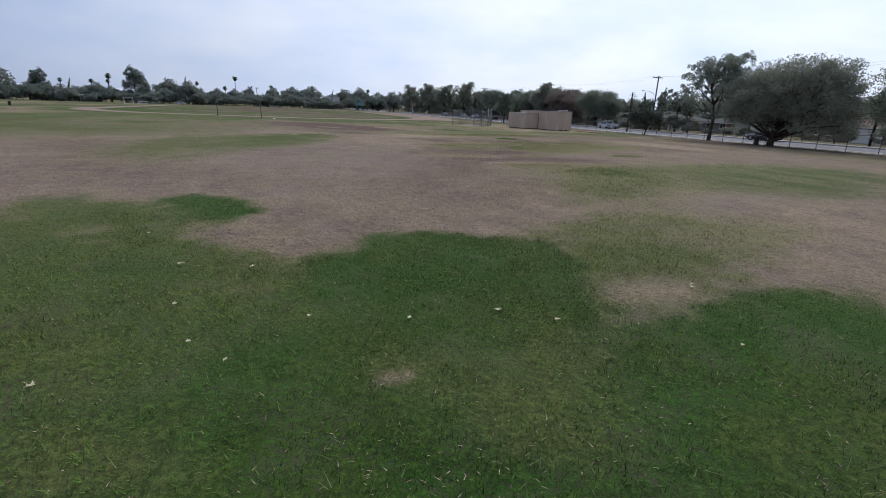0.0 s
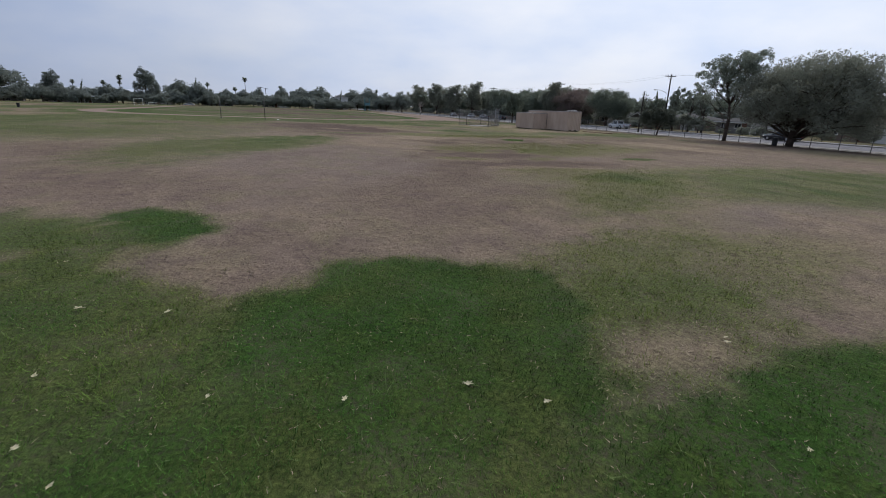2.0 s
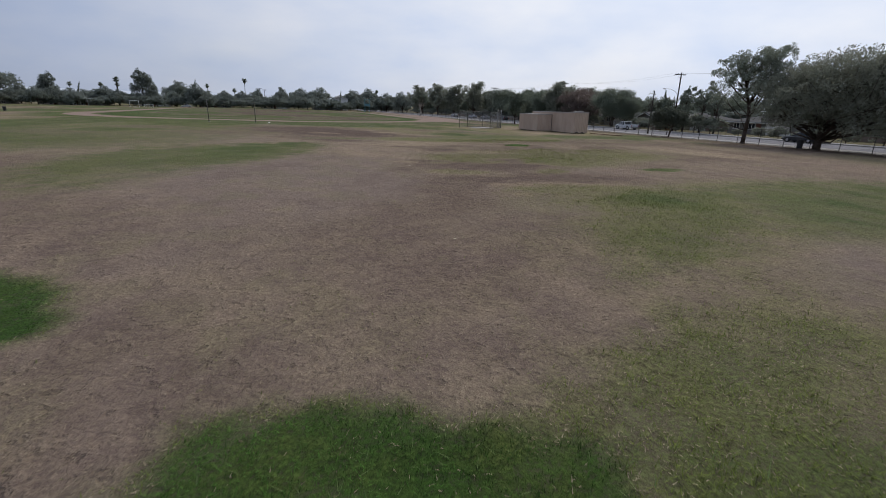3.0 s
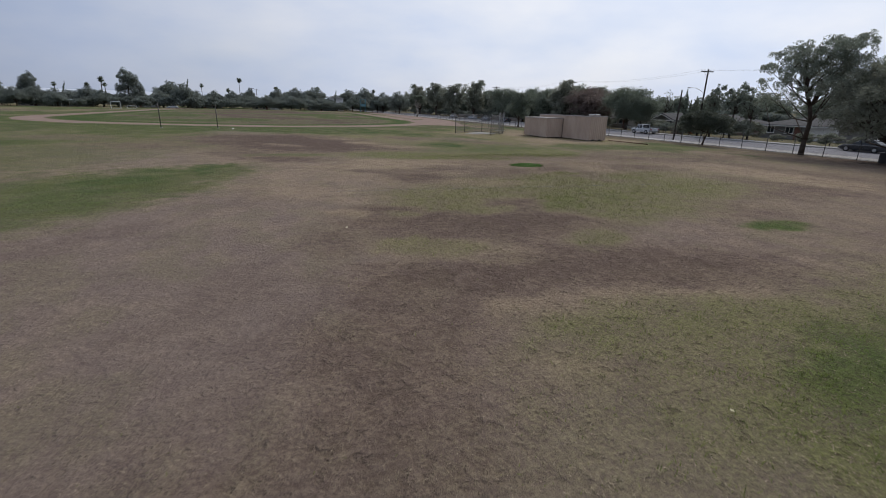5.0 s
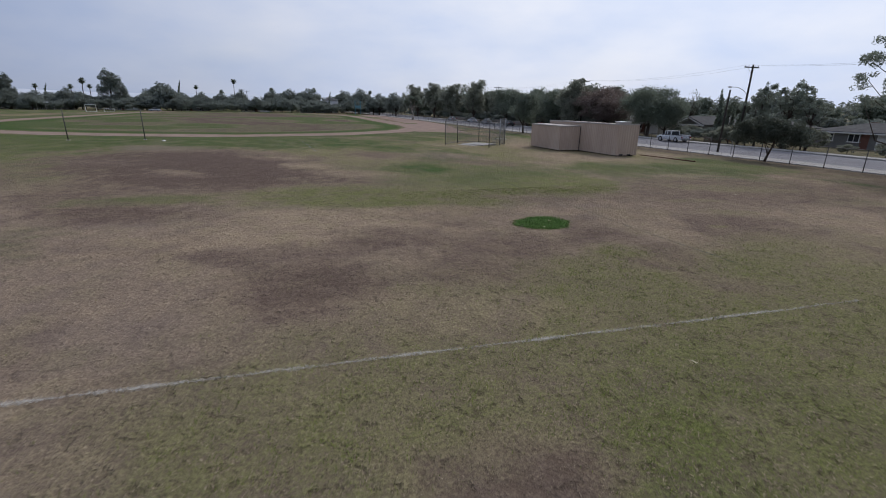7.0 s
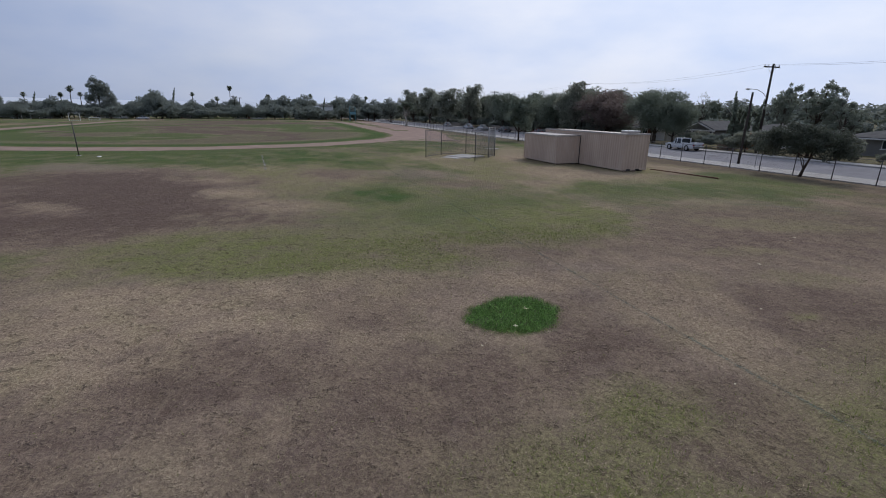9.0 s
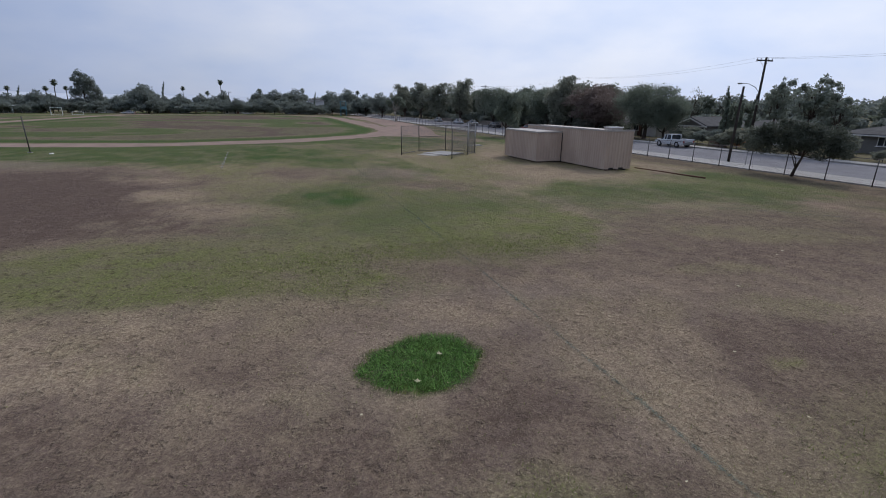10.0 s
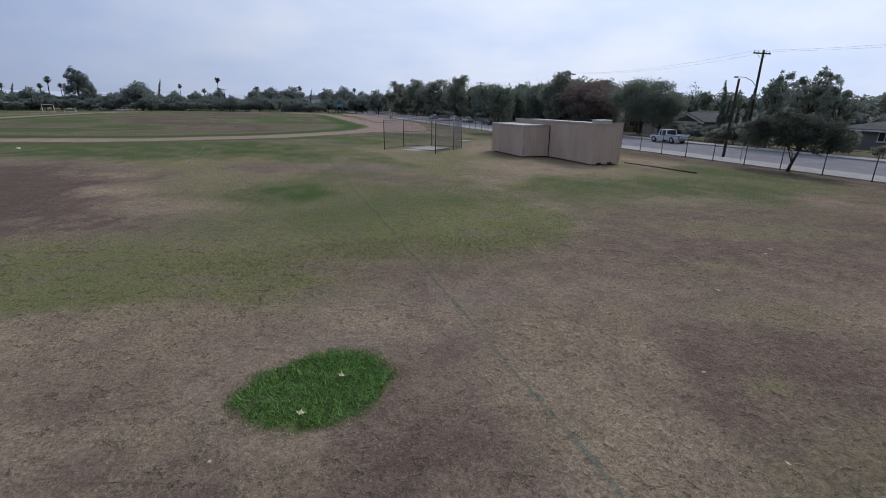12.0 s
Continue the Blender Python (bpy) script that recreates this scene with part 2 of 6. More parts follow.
LEAF_DEEP = foliage("deep_green_leaf", (0.051, 0.058, 0.045), (0.064, 0.072, 0.055), 0.62, 0.7)
LEAF_BLOOM = foliage("orange_bloom", (0.12, 0.085, 0.055), (0.33, 0.135, 0.07))
LEAF_GUM = foliage("grey_gum_leaf", (0.116, 0.130, 0.105), (0.143, 0.160, 0.129))
LEAF_MID = foliage("dull_green_leaf", (0.084, 0.097, 0.074), (0.103, 0.120, 0.091))
# Grey bush leaf; on the far trees its grey is haze put into the colour.
LEAF_GREY_HAZED = foliage("hazed_grey_green_leaf", (0.099, 0.111, 0.097), (0.122, 0.137, 0.120))
LEAF_RED = foliage("reddish_leaf", (0.085, 0.067, 0.059), (0.105, 0.083, 0.073))
LEAF_PALM = foliage("palm_frond", (0.07, 0.08, 0.065), (0.11, 0.125, 0.085))
ROOF_GREY = plain("grey_shingles", (0.105, 0.103, 0.102), 0.9, vary=0.25, scale=1.5, fine=9, bump=0.5)
ROOF_BROWN = plain("brown_shingles", (0.17, 0.125, 0.10), 0.9, vary=0.25, scale=1.5, fine=9, bump=0.5)
STUCCO_GREY = plain("grey_stucco", (0.20, 0.195, 0.185), 0.9, vary=0.15, scale=1, fine=30)
STUCCO_CREAM = plain("cream_stucco", (0.46, 0.42, 0.35), 0.9, vary=0.15, scale=1, fine=30)
STUCCO_BROWN = plain("brown_stucco", (0.20, 0.155, 0.125), 0.9, vary=0.2, scale=1, fine=30)
TRIM = plain("white_trim", (0.66, 0.65, 0.63), 0.6, vary=0.1)
DOOR_RED = plain("door_paint", (0.16, 0.07, 0.05), 0.5, vary=0.15)
GLASS = Nodes("dark_window_glass", 0.06).colour((0.03, 0.035, 0.04))
BLOCK_WALL = plain("block_wall", (0.23, 0.20, 0.17), 0.9, vary=0.25, scale=1.5, fine=12)
CAR_WHITE = plain("white_car_paint", (0.50, 0.52, 0.54), 0.25, 0.0, 0.06, 1)
CAR_SILVER = plain("silver_car_paint", (0.42, 0.43, 0.44), 0.28, 0.5, 0.06, 1)
CAR_DARK = plain("dark_car_paint", (0.025, 0.027, 0.032), 0.25, 0.0, 0.1, 1)
CAR_RED = plain("red_car_paint", (0.22, 0.03, 0.03), 0.25, 0.0, 0.1, 1)
RUBBER = plain("tyre_rubber", (0.025, 0.025, 0.025), 0.85, vary=0.2)
RIM = plain("wheel_alloy", (0.42, 0.42, 0.43), 0.35, 0.8, 0.1)
LAMP_LENS = plain("lamp_lens", (0.6, 0.58, 0.52), 0.2, vary=0.1)
TAIL_LENS = plain("tail_lens", (0.3, 0.02, 0.02), 0.25, vary=0.1)
BIN_BLACK = plain("black_plastic", (0.022, 0.022, 0.024), 0.55, vary=0.2)
TEAL = plain("teal_paint", (0.12, 0.25, 0.29), 0.5, vary=0.15)
DRY_LEAF = plain("dry_fallen_leaf", (0.78, 0.72, 0.52), 0.7, vary=0.25, scale=8, fine=60)
PAPER = plain("white_litter", (0.75, 0.74, 0.70), 0.7, vary=0.1)
CHALK = line_paint("chalk_line", (0.60, 0.57, 0.51), 0.77)
GREEN_LINE = line_paint("green_marking", (0.16, 0.225, 0.19), 0.84)
CHALK_SMEAR = line_paint("chalk_smear", (0.46, 0.42, 0.37), 0.92)
# Pale blue hills: the haze before them is put into the base colour.
HILL_HAZED = plain("hazed_hill", (0.58, 0.62, 0.68), 1.0, vary=0.12, scale=0.004, fine=0.02, bump=0)


# ---- mesh helpers ----
def mesh_np(name, verts, faces, material, smooth=False):
    """A mesh from numpy arrays; every face has the same number of corners."""
    verts, faces = np.asarray(verts, np.float32), np.asarray(faces, np.int32)
    me = bpy.data.meshes.new(name)
    me.vertices.add(len(verts))
    me.vertices.foreach_set("co", verts.ravel())
    me.loops.add(faces.size)
    me.loops.foreach_set("vertex_index", faces.ravel())
    me.polygons.add(len(faces))
    me.polygons.foreach_set("loop_start", np.arange(len(faces), dtype=np.int32) * faces.shape[1])
    me.update(calc_edges=True)
    if smooth:
        me.polygons.foreach_set("use_smooth", np.ones(len(faces), bool))
    if material:
        me.materials.append(material)
    return me


def empty(name, at=(0, 0, 0), turn=0.0):
    ob = new(name)
    ob.empty_display_size = 0.3
    ob.matrix_basis = pose(*at, 0, 0, turn)
    return ob


def part(name, bm, material, parent, label="", smooth=False):
    """Links a bmesh as one mesh object under a thing or a part."""
    me = bpy.data.meshes.new(name)
    bmesh.ops.recalc_face_normals(bm, faces=bm.faces)
    bm.to_mesh(me)
    bm.free()
    if smooth:
        me.polygons.foreach_set("use_smooth", np.ones(len(me.polygons), bool))
    me.materials.append(material)
    ob = new(name, me)
    ob.parent = parent
    if label:
        tagged(ob, label)
    return ob


def box(bm, c, s, bevel=0.0, m=None):
    """A box with centre c and full size s, with softened edges if asked."""
    r = bmesh.ops.create_cube(bm, size=1.0, matrix=(m or Matrix()) @ Matrix.Translation(c) @ Matrix.Diagonal((*s, 1)))
    if bevel:
        edges = list({e for v in r["verts"] for e in v.link_edges})
        bmesh.ops.bevel(bm, geom=edges, offset=bevel, segments=2, affect="EDGES", profile=0.6)
    return bm


def boxed(c, s, bevel=0.0):
    return box(bmesh.new(), c, s, bevel)


def tube(bm, a, b, r1, r2=None, sides=8):
    """A tapered round bar from a to b."""
    a, b = Vector(a), Vector(b)
    r2 = r1 if r2 is None else r2
    q = (b - a).to_track_quat("Z", "Y").to_matrix().to_4x4()
    bmesh.ops.create_cone(bm, cap_ends=True, segments=sides, radius1=r1, radius2=r2, depth=(b - a).length, matrix=Matrix.Translation((a + b) / 2) @ q)
    return bm


def smoothstep(x, a, b):
    t = np.clip((x - a) / (b - a), 0, 1)
    return t * t * (3 - 2 * t)


HASH = np.random.RandomState(7).rand(256, 256).astype(np.float32)


def value_noise(x, y):
    xi, yi = np.floor(x).astype(int), np.floor(y).astype(int)
    fx, fy = x - xi, y - yi
    fx, fy = fx * fx * (3 - 2 * fx), fy * fy * (3 - 2 * fy)
    a, b = HASH[xi & 255, yi & 255], HASH[(xi + 1) & 255, yi & 255]
    c, d = HASH[xi & 255, (yi + 1) & 255], HASH[(xi + 1) & 255, (yi + 1) & 255]
    return (a * (1 - fx) + b * fx) * (1 - fy) + (c * (1 - fx) + d * fx) * fy


def fbm(x, y, octaves=4):
    total, amp, norm = 0.0, 1.0, 0.0
    for k in range(octaves):
        total = total + amp * value_noise(x * 2 ** k + 17.3 * k, y * 2 ** k + 41.7 * k)
        norm += amp
        amp *= 0.55
    return total / norm


# ---- ground ----
FENCE_X, ROAD_A, ROAD_B, WALK_B = 54.8, 58.6, 69.5, 71.6


def ground_z(x, y):
    """Height of the field: a gentle fall towards the road, then the street's level."""
    x, y = np.asarray(x, float), np.asarray(y, float)
    z = 0.53 - 0.0108 * np.clip(x, -12, 56) - 0.001 * np.clip(y, -20, 90)
    z = z + (fbm(x * 0.16, y * 0.16, 3) - 0.5) * 0.10 * smoothstep(np.hypot(x - 12, y - 20), 4, 30) * (x < 50)
    near = 1 - smoothstep(np.hypot(x - 12, y - 18), 26, 34)
    z = z + near * (fbm(x * 1.5 + 3, y * 2.2, 3) - 0.5) * (0.035 + 0.06 * (1 - smoothstep(x, -3.5, 0.5)) * (1 - smoothstep(y, 9, 12)))
    return np.where(x > 55.1, z * (1 - smoothstep(x, 55.1, 55.5)) - 0.30 * smoothstep(x, 55.1, 55.5), z)


def gz(x, y):
    return float(ground_z(x, y))


# Cover of the field: kind of cover, x, y, half length, half width, turn of the long axis, strength.
FAR_FIELD = [
    ("M", -24.0, 64.0, 26.0, 22.0, 0, 0.6), ("B", -16.0, 52.0, 9.0, 3.0, -35, 0.5), ("M", 2.0, 82.0, 26.0, 9.0, 0, 0.5),
    ("D", -4.5, 48.0, 7.9, 4.1, -61, 0.7), ("B", -12.7, 63.8, 5.5, 3.5, -44, 0.6), ("B", -5.9, 54.2, 4.7, 3.1, -24, 0.7), ("S", 6.1, 56.6, 3.2, 2.4, -87, 0.7),
    ("B", 3.2, 69.2, 5.4, 4.9, 86, 0.6), ("D", 10.8, 42.8, 5.5, 2.3, -7, 0.6), ("B", 29.0, 29.0, 5.1, 2.9, 6, 0.7), ("B", 21.6, 25.9, 2.6, 1.7, -55, 0.6),
    ("S", 34.7, 32.0, 3.2, 2.9, 74, 0.9), ("M", 21.6, 50.5, 8.4, 5.8, 21, 0.6), ("O", 17.7, 33.2, 6.8, 3.0, -6, 0.6),
    ("O", 24.0, 31.0, 11.0, 4.0, 23, 0.5), ("M", -10.9, 44.8, 10.5, 7.0, 65, 0.5), ("M", 16.3, 27.3, 3.0, 1.4, 51, 0.6),
]
START_EDGE = [
    ("D", 5.0, 23.5, 11.2, 10.0, 49, 0.6), ("B", -11.0, 28.1, 5.5, 2.2, -64, 0.55), ("B", -6.5, 18.0, 5.1, 2.9, -52, 0.4), ("M", -5.9, 30.0, 8.6, 3.4, 83, 0.8),
    ("M", -1.2, 34.5, 7.9, 2.9, 54, 0.7), ("B", 10.9, 25.9, 4.9, 3.0, 15, 0.7), ("O", 16.7, 15.8, 9.5, 3.6, 8, 0.7), ("M", 20.8, 13.9, 9.6, 3.7, 13, 0.8), ("G", 23.1, 12.3, 9.1, 2.9, 18, 0.6), ("M", 10.2, 13.6, 3.6, 1.6, 32, 0.5), ("O", 11.0, 16.5, 4.7, 2.4, 43, 0.8),
    ("O", 10.9, 13.1, 5.9, 3.4, 45, 0.55), ("O", 6.5, 6.1, 3.5, 1.7, 33, 0.7), ("M", 5.8, 5.4, 3.3, 1.7, 9, 0.6), ("D", 12.6, 8.2, 3.2, 1.5, 20, 0.8), ("O", 9.0, 5.7, 3.2, 1.2, 8, 0.7), ("S", 13.5, 6.8, 3.1, 1.4, 26, 0.5),
]
START_LAWN = [
    ("M", 3.1, 4.5, 1.0, 0.6, 34, 0.5),    ("G", -3.4, 10.6, 1.8, 1.3, -72, 1), ("L", -5.7, 10.3, 2.9, 1.2, -45, 1), ("L", -3.8, 7.2, 1.7, 0.7, -46, 1), ("S", -2.1, 7.1, 0.7, 0.6, 11, 0.4), ("G", 1.3, 5.6, 1.9, 1.6, -16, 1),
    ("G", 0.0, 5.1, 1.9, 1.3, 6, 1), ("L", -2.1, 5.5, 1.1, 0.6, -54, 0.9), ("G", 1.1, 3.8, 1.5, 0.7, -17, 1), ("L", 0.9, 6.7, 1.1, 0.5, 5, 0.6), ("S", 3.6, 3.3, 1.0, 0.4, -3, 0.5),
    ("G", 1.2, 5.5, 1.9, 1.5, -16, 0.9), ("H", 0.3, 4.6, 1.8, 0.8, 2, 0.6),
]
START_NEAR = [
    ("L", -6.6, 7.6, 3.2, 1.9, -45, 1),    ("M", 3.9, 4.0, 2.2, 1.3, 5, 0.8), ("G", 0.2, 3.7, 3.0, 1.8, -8, 1), ("L", -3.6, 4.4, 2.6, 1.6, -30, 1),
    ("G", -0.6, 1.2, 5.6, 1.9, -18, 1), ("L", -4.3, 5.1, 2.9, 1.6, -49, 0.8), ("G", -3.5, 5.9, 1.0, 0.5, -23, 0.7), ("L", -4.2, 3.3, 1.6, 0.8, -37, 0.7),
    ("G", -1.4, 2.3, 1.3, 1.1, -68, 0.9), ("G", 3.6, 1.1, 3.0, 1.4, 14, 1), ("L", 0.2, 1.9, 1.2, 0.5, -15, 0.75), ("L", 0.6, 0.9, 1.1, 0.5, -10, 0.8), ("H", -1.6, 0.5, 1.6, 0.9, -20, 0.9), ("H", 3.4, 1.2, 2.4, 1.1, 14, 0.7), ("S", -0.9, 2.0, 0.2, 0.1, -18, 0.7),
    ("S", 3.3, 3.0, 0.8, 0.4, -1, 0.6), ("L", -3.4, 1.6, 0.8, 0.3, -26, 0.8),
]
DUST = [
    ("B", 4.8, 13.4, 4.6, 3.6, 60, 0.5), ("B", 6.5, 17.0, 3.0, 2.4, 30, 0.3), ("M", 11.2, 12.4, 4.2, 1.6, 35, 0.55),
    ("D", 1.6, 25.6, 8.0, 5.3, -56, 0.7), ("O", 12.5, 16.1, 5.0, 2.4, 2, 0.75), ("S", 11.6, 17.2, 3.4, 1.2, -8, 0.6), ("Y", 12.6, 16.6, 3.2, 1.5, 0, 0.6), ("M", 14.4, 15.6, 2.7, 1.4, 9, 0.9), ("S", 12.1, 19.8, 3.2, 0.9, -5, 0.8),
    ("D", 8.1, 14.9, 2.6, 1.5, 40, 0.5), ("B", 7.4, 13.9, 1.6, 0.9, -11, 0.35), ("O", 9.6, 12.9, 1.8, 0.8, -9, 0.5), ("Y", 11.3, 18.5, 2.0, 1.0, -1, 0.6),
    ("S", 10.6, 19.5, 1.6, 0.5, -12, 0.7), ("B", 6.3, 16.3, 1.4, 1.1, -12, 0.35), ("M", 14.2, 15.9, 2.6, 1.4, 13, 0.7), ("G", 14.4, 15.9, 1.6, 0.8, 8, 0.35), ("B", 7.2, 19.8, 2.9, 1.3, 72, 0.75), ("B", 12.4, 21.2, 4.6, 1.6, -10, 0.8), ("M", -2.1, 31.5, 5.6, 2.7, 71, 0.9),
]
MIDDLE = [
    ("M", -0.5, 36.5, 4.5, 3.5, 79, 0.9), ("G", -0.9, 37.0, 3.2, 1.6, 84, 0.5), ("G", 2.1, 39.6, 2.9, 1.5, -87, 0.8), ("B", 11.5, 26.3, 3.9, 2.8, -4, 0.68), ("B", 12.4, 21.3, 3.4, 1.9, -2, 0.64),
    ("B", 8.3, 21.8, 2.3, 1.0, -17, 0.4), ("B", 9.6, 20.0, 1.2, 0.6, -13, 0.56), ("B", 15.0, 20.1, 2.5, 1.1, 2, 0.48), ("B", 6.5, 24.5, 1.2, 0.9, -70, 0.4),
    ("S", 9.1, 23.4, 1.9, 1.0, -15, 0.6), ("O", 8.9, 23.7, 1.6, 0.8, -16, 0.7), ("O", 13.9, 23.4, 1.2, 0.7, 32, 0.8), ("S", 7.5, 28.0, 0.7, 0.6, -53, 0.7),
    ("O", 11.8, 28.7, 3.4, 2.1, -9, 0.75), ("O", 16.1, 28.2, 2.4, 1.2, 46, 0.9), ("O", 18.1, 26.4, 3.2, 1.8, 8, 0.6), ("L", 21.1, 23.3, 1.3, 0.6, 4, 1),
]
MIDDLE_DRY = [
    ("S", 12.4, 19.4, 2.7, 0.4, -11, 0.8), ("S", 9.9, 19.5, 1.8, 0.6, 21, 0.6), ("O", 11.7, 18.6, 2.4, 0.8, -6, 0.75),
]
OLIVE = [
    ("S", 7.0, 31.9, 3.7, 2.1, -39, 0.5), ("O", 20.1, 30.9, 7.2, 3.7, 1, 0.85), ("O", 12.2, 30.4, 3.4, 2.0, -16, 0.7), ("O", 18.1, 26.9, 4.2, 1.5, 28, 0.75),
    ("S", 14.7, 25.1, 0.9, 0.4, 29, 0.5), ("B", 11.6, 26.3, 4.1, 1.3, -17, 0.9), ("B", 14.5, 26.1, 0.9, 0.8, 27, 0.85), ("B", 8.5, 28.5, 1.0, 0.6, -33, 0.8),
    ("B", 14.0, 28.8, 1.4, 1.0, 5, 0.6), ("Y", 18.1, 29.2, 2.6, 1.5, 4, 0.6), ("Y", 15.9, 28.3, 2.1, 0.9, 45, 0.95), ("M", 15.2, 27.7, 1.0, 0.4, 41, 0.4), ("O", 24.4, 30.7, 4.2, 1.9, 11, 0.7),
    ("B", 14.0, 28.6, 1.3, 0.4, 7, 0.7), ("B", 14.1, 27.5, 1.0, 0.5, 56, 0.7), ("B", 14.3, 26.1, 0.9, 0.5, -25, 0.85), ("B", 9.2, 28.3, 1.5, 0.5, -9, 0.8), ("O", 11.4, 27.8, 1.5, 0.7, -24, 0.8),
    ("O", 9.2, 27.6, 0.6, 0.4, -42, 0.6), ("S", 7.4, 28.0, 0.8, 0.5, -60, 0.85), ("B", 12.0, 35.4, 1.9, 1.4, -20, 0.8), ("B", 11.3, 38.5, 3.8, 1.2, -13, 0.6),
]
CHALK_SIDE = [
    ("S", 12.9, 41.6, 4.9, 2.5, -2, 0.8), ("S", 9.0, 39.7, 2.6, 1.6, 3, 0.6), ("S", 9.8, 36.5, 2.4, 1.1, -55, 0.4), ("B", 12.0, 36.2, 1.6, 1.2, -12, 0.68),
    ("B", 11.7, 34.4, 0.9, 0.8, -42, 0.72), ("B", 9.8, 38.1, 1.2, 0.6, -33, 0.68), ("B", 14.6, 39.3, 1.7, 1.0, -20, 0.56), ("B", 17.6, 36.4, 2.2, 1.9, 24, 0.56),
    ("B", 16.0, 35.3, 2.0, 1.0, -15, 0.4), ("O", 20.3, 34.2, 3.1, 1.8, 9, 0.75), ("O", 19.5, 32.1, 3.1, 1.1, -10, 0.75), ("S", 15.0, 33.2, 2.5, 1.0, -17, 0.45),
    ("O", 24.2, 34.1, 2.0, 0.9, 4, 0.65), ("B", 22.0, 34.7, 1.2, 0.6, 2, 0.64), ("B", 21.9, 32.9, 1.1, 0.7, -49, 0.48),
]
FAR_LEFT = [
    ("B", 5.6, 44.6, 3.2, 1.7, -20, 0.85), ("B", 3.0, 47.5, 3.5, 1.6, -30, 0.6),
    ("K", 5.5, 58.3, 12.7, 7.6, -58, 0.95), ("B", 10.8, 58.7, 7.8, 6.2, -49, 0.6), ("S", 6.2, 54.7, 2.4, 0.8, -22, 0.5), ("D", 1.9, 61.5, 3.8, 1.7, -16, 0.8),
    ("S", 10.9, 63.1, 2.3, 1.6, -17, 0.6), ("M", 6.0, 47.1, 2.8, 1.2, -2, 0.8), ("Y", 15.9, 45.9, 6.7, 3.2, -14, 0.8), ("G", 20.7, 56.5, 3.7, 2.3, 72, 0.8),
    ("M", 24.3, 52.0, 6.0, 4.5, 45, 0.6), ("M", 26.7, 48.5, 4.4, 2.9, 37, 0.8), ("D", 24.7, 40.0, 4.0, 2.1, -23, 0.7), ("B", 27.7, 37.4, 3.2, 1.8, -18, 0.6),
    ("B", 21.3, 38.0, 1.3, 0.8, 35, 0.7), ("B", -0.8, 62.0, 6.1, 3.0, -55, 0.6), ("B", 5.4, 45.6, 2.2, 1.1, -43, 0.5),
    ("O", 25.7, 35.1, 3.2, 1.4, 16, 0.5), ("B", 22.6, 35.7, 1.4, 0.8, 15, 0.4), ("B", 34.0, 41.5, 8.0, 2.6, 10, 0.3),
]
MIDFIELD = [
    ("K", 7.1, 59.7, 11.1, 5.3, -58, 0.95), ("S", 13.4, 57.8, 1.9, 1.1, -25, 0.8), ("S", 5.5, 55.9, 2.2, 0.6, -42, 0.5), ("G", 6.4, 80.6, 16.3, 8.7, -17, 0.8),
    ("D", 0.8, 72.9, 4.5, 2.5, -30, 0.7), ("B", 19.7, 66.0, 3.1, 2.7, -41, 0.59), ("Y", 15.3, 46.3, 5.1, 2.8, -16, 0.85), ("Y", 18.8, 57.1, 5.2, 4.2, -32, 0.5),
    ("G", 20.3, 55.6, 2.5, 2.1, -80, 0.85), ("S", 13.6, 42.5, 3.6, 1.3, -23, 0.85), ("S", 12.8, 40.8, 1.4, 1.1, -37, 0.7), ("B", 14.2, 38.7, 1.1, 0.8, -18, 0.51),
    ("B", 14.7, 39.6, 0.8, 0.4, -33, 0.59), ("B", 17.5, 40.4, 1.1, 0.6, -24, 0.59),
]
CONTAINER_YARD = [
    ("S", 37.5, 61.7, 5.2, 4.3, -66, 0.8), ("S", 41.3, 80.4, 10.8, 1.9, 63, 0.9), ("M", 49.2, 55.2, 6.0, 4.6, 50, 0.8), ("G", 49.6, 58.0, 4.0, 2.4, 60, 0.6), ("O", 42.3, 83.7, 7.3, 4.0, 55, 0.4),
    ("B", 36.5, 44.5, 8.2, 4.8, -8, 0.72), ("B", 25.2, 44.7, 2.3, 1.8, 17, 0.43), ("Y", 26.2, 48.0, 4.8, 2.8, 20, 0.75), ("G", 27.6, 48.7, 2.3, 1.7, 23, 0.55),
    ("B", 17.8, 37.8, 2.8, 1.2, -20, 0.54), ("B", 22.4, 37.9, 1.3, 1.1, 76, 0.54), ("S", 24.4, 38.3, 3.1, 1.2, 84, 0.55), ("B", 22.7, 35.6, 1.0, 0.8, -48, 0.43),
    ("O", 21.2, 35.9, 1.0, 0.7, -18, 0.8), ("O", 24.3, 34.8, 0.8, 0.3, 13, 0.6),
]
FENCE_SIDE = [
    ("S", 33.6, 32.5, 5.2, 1.3, -82, 0.9), ("S", 35.4, 33.0, 6.0, 1.2, -86, 0.6), ("B", 38.5, 34.0, 6.0, 1.6, -80, 0.6), ("B", 30.6, 31.0, 3.6, 1.4, -70, 0.5),
]
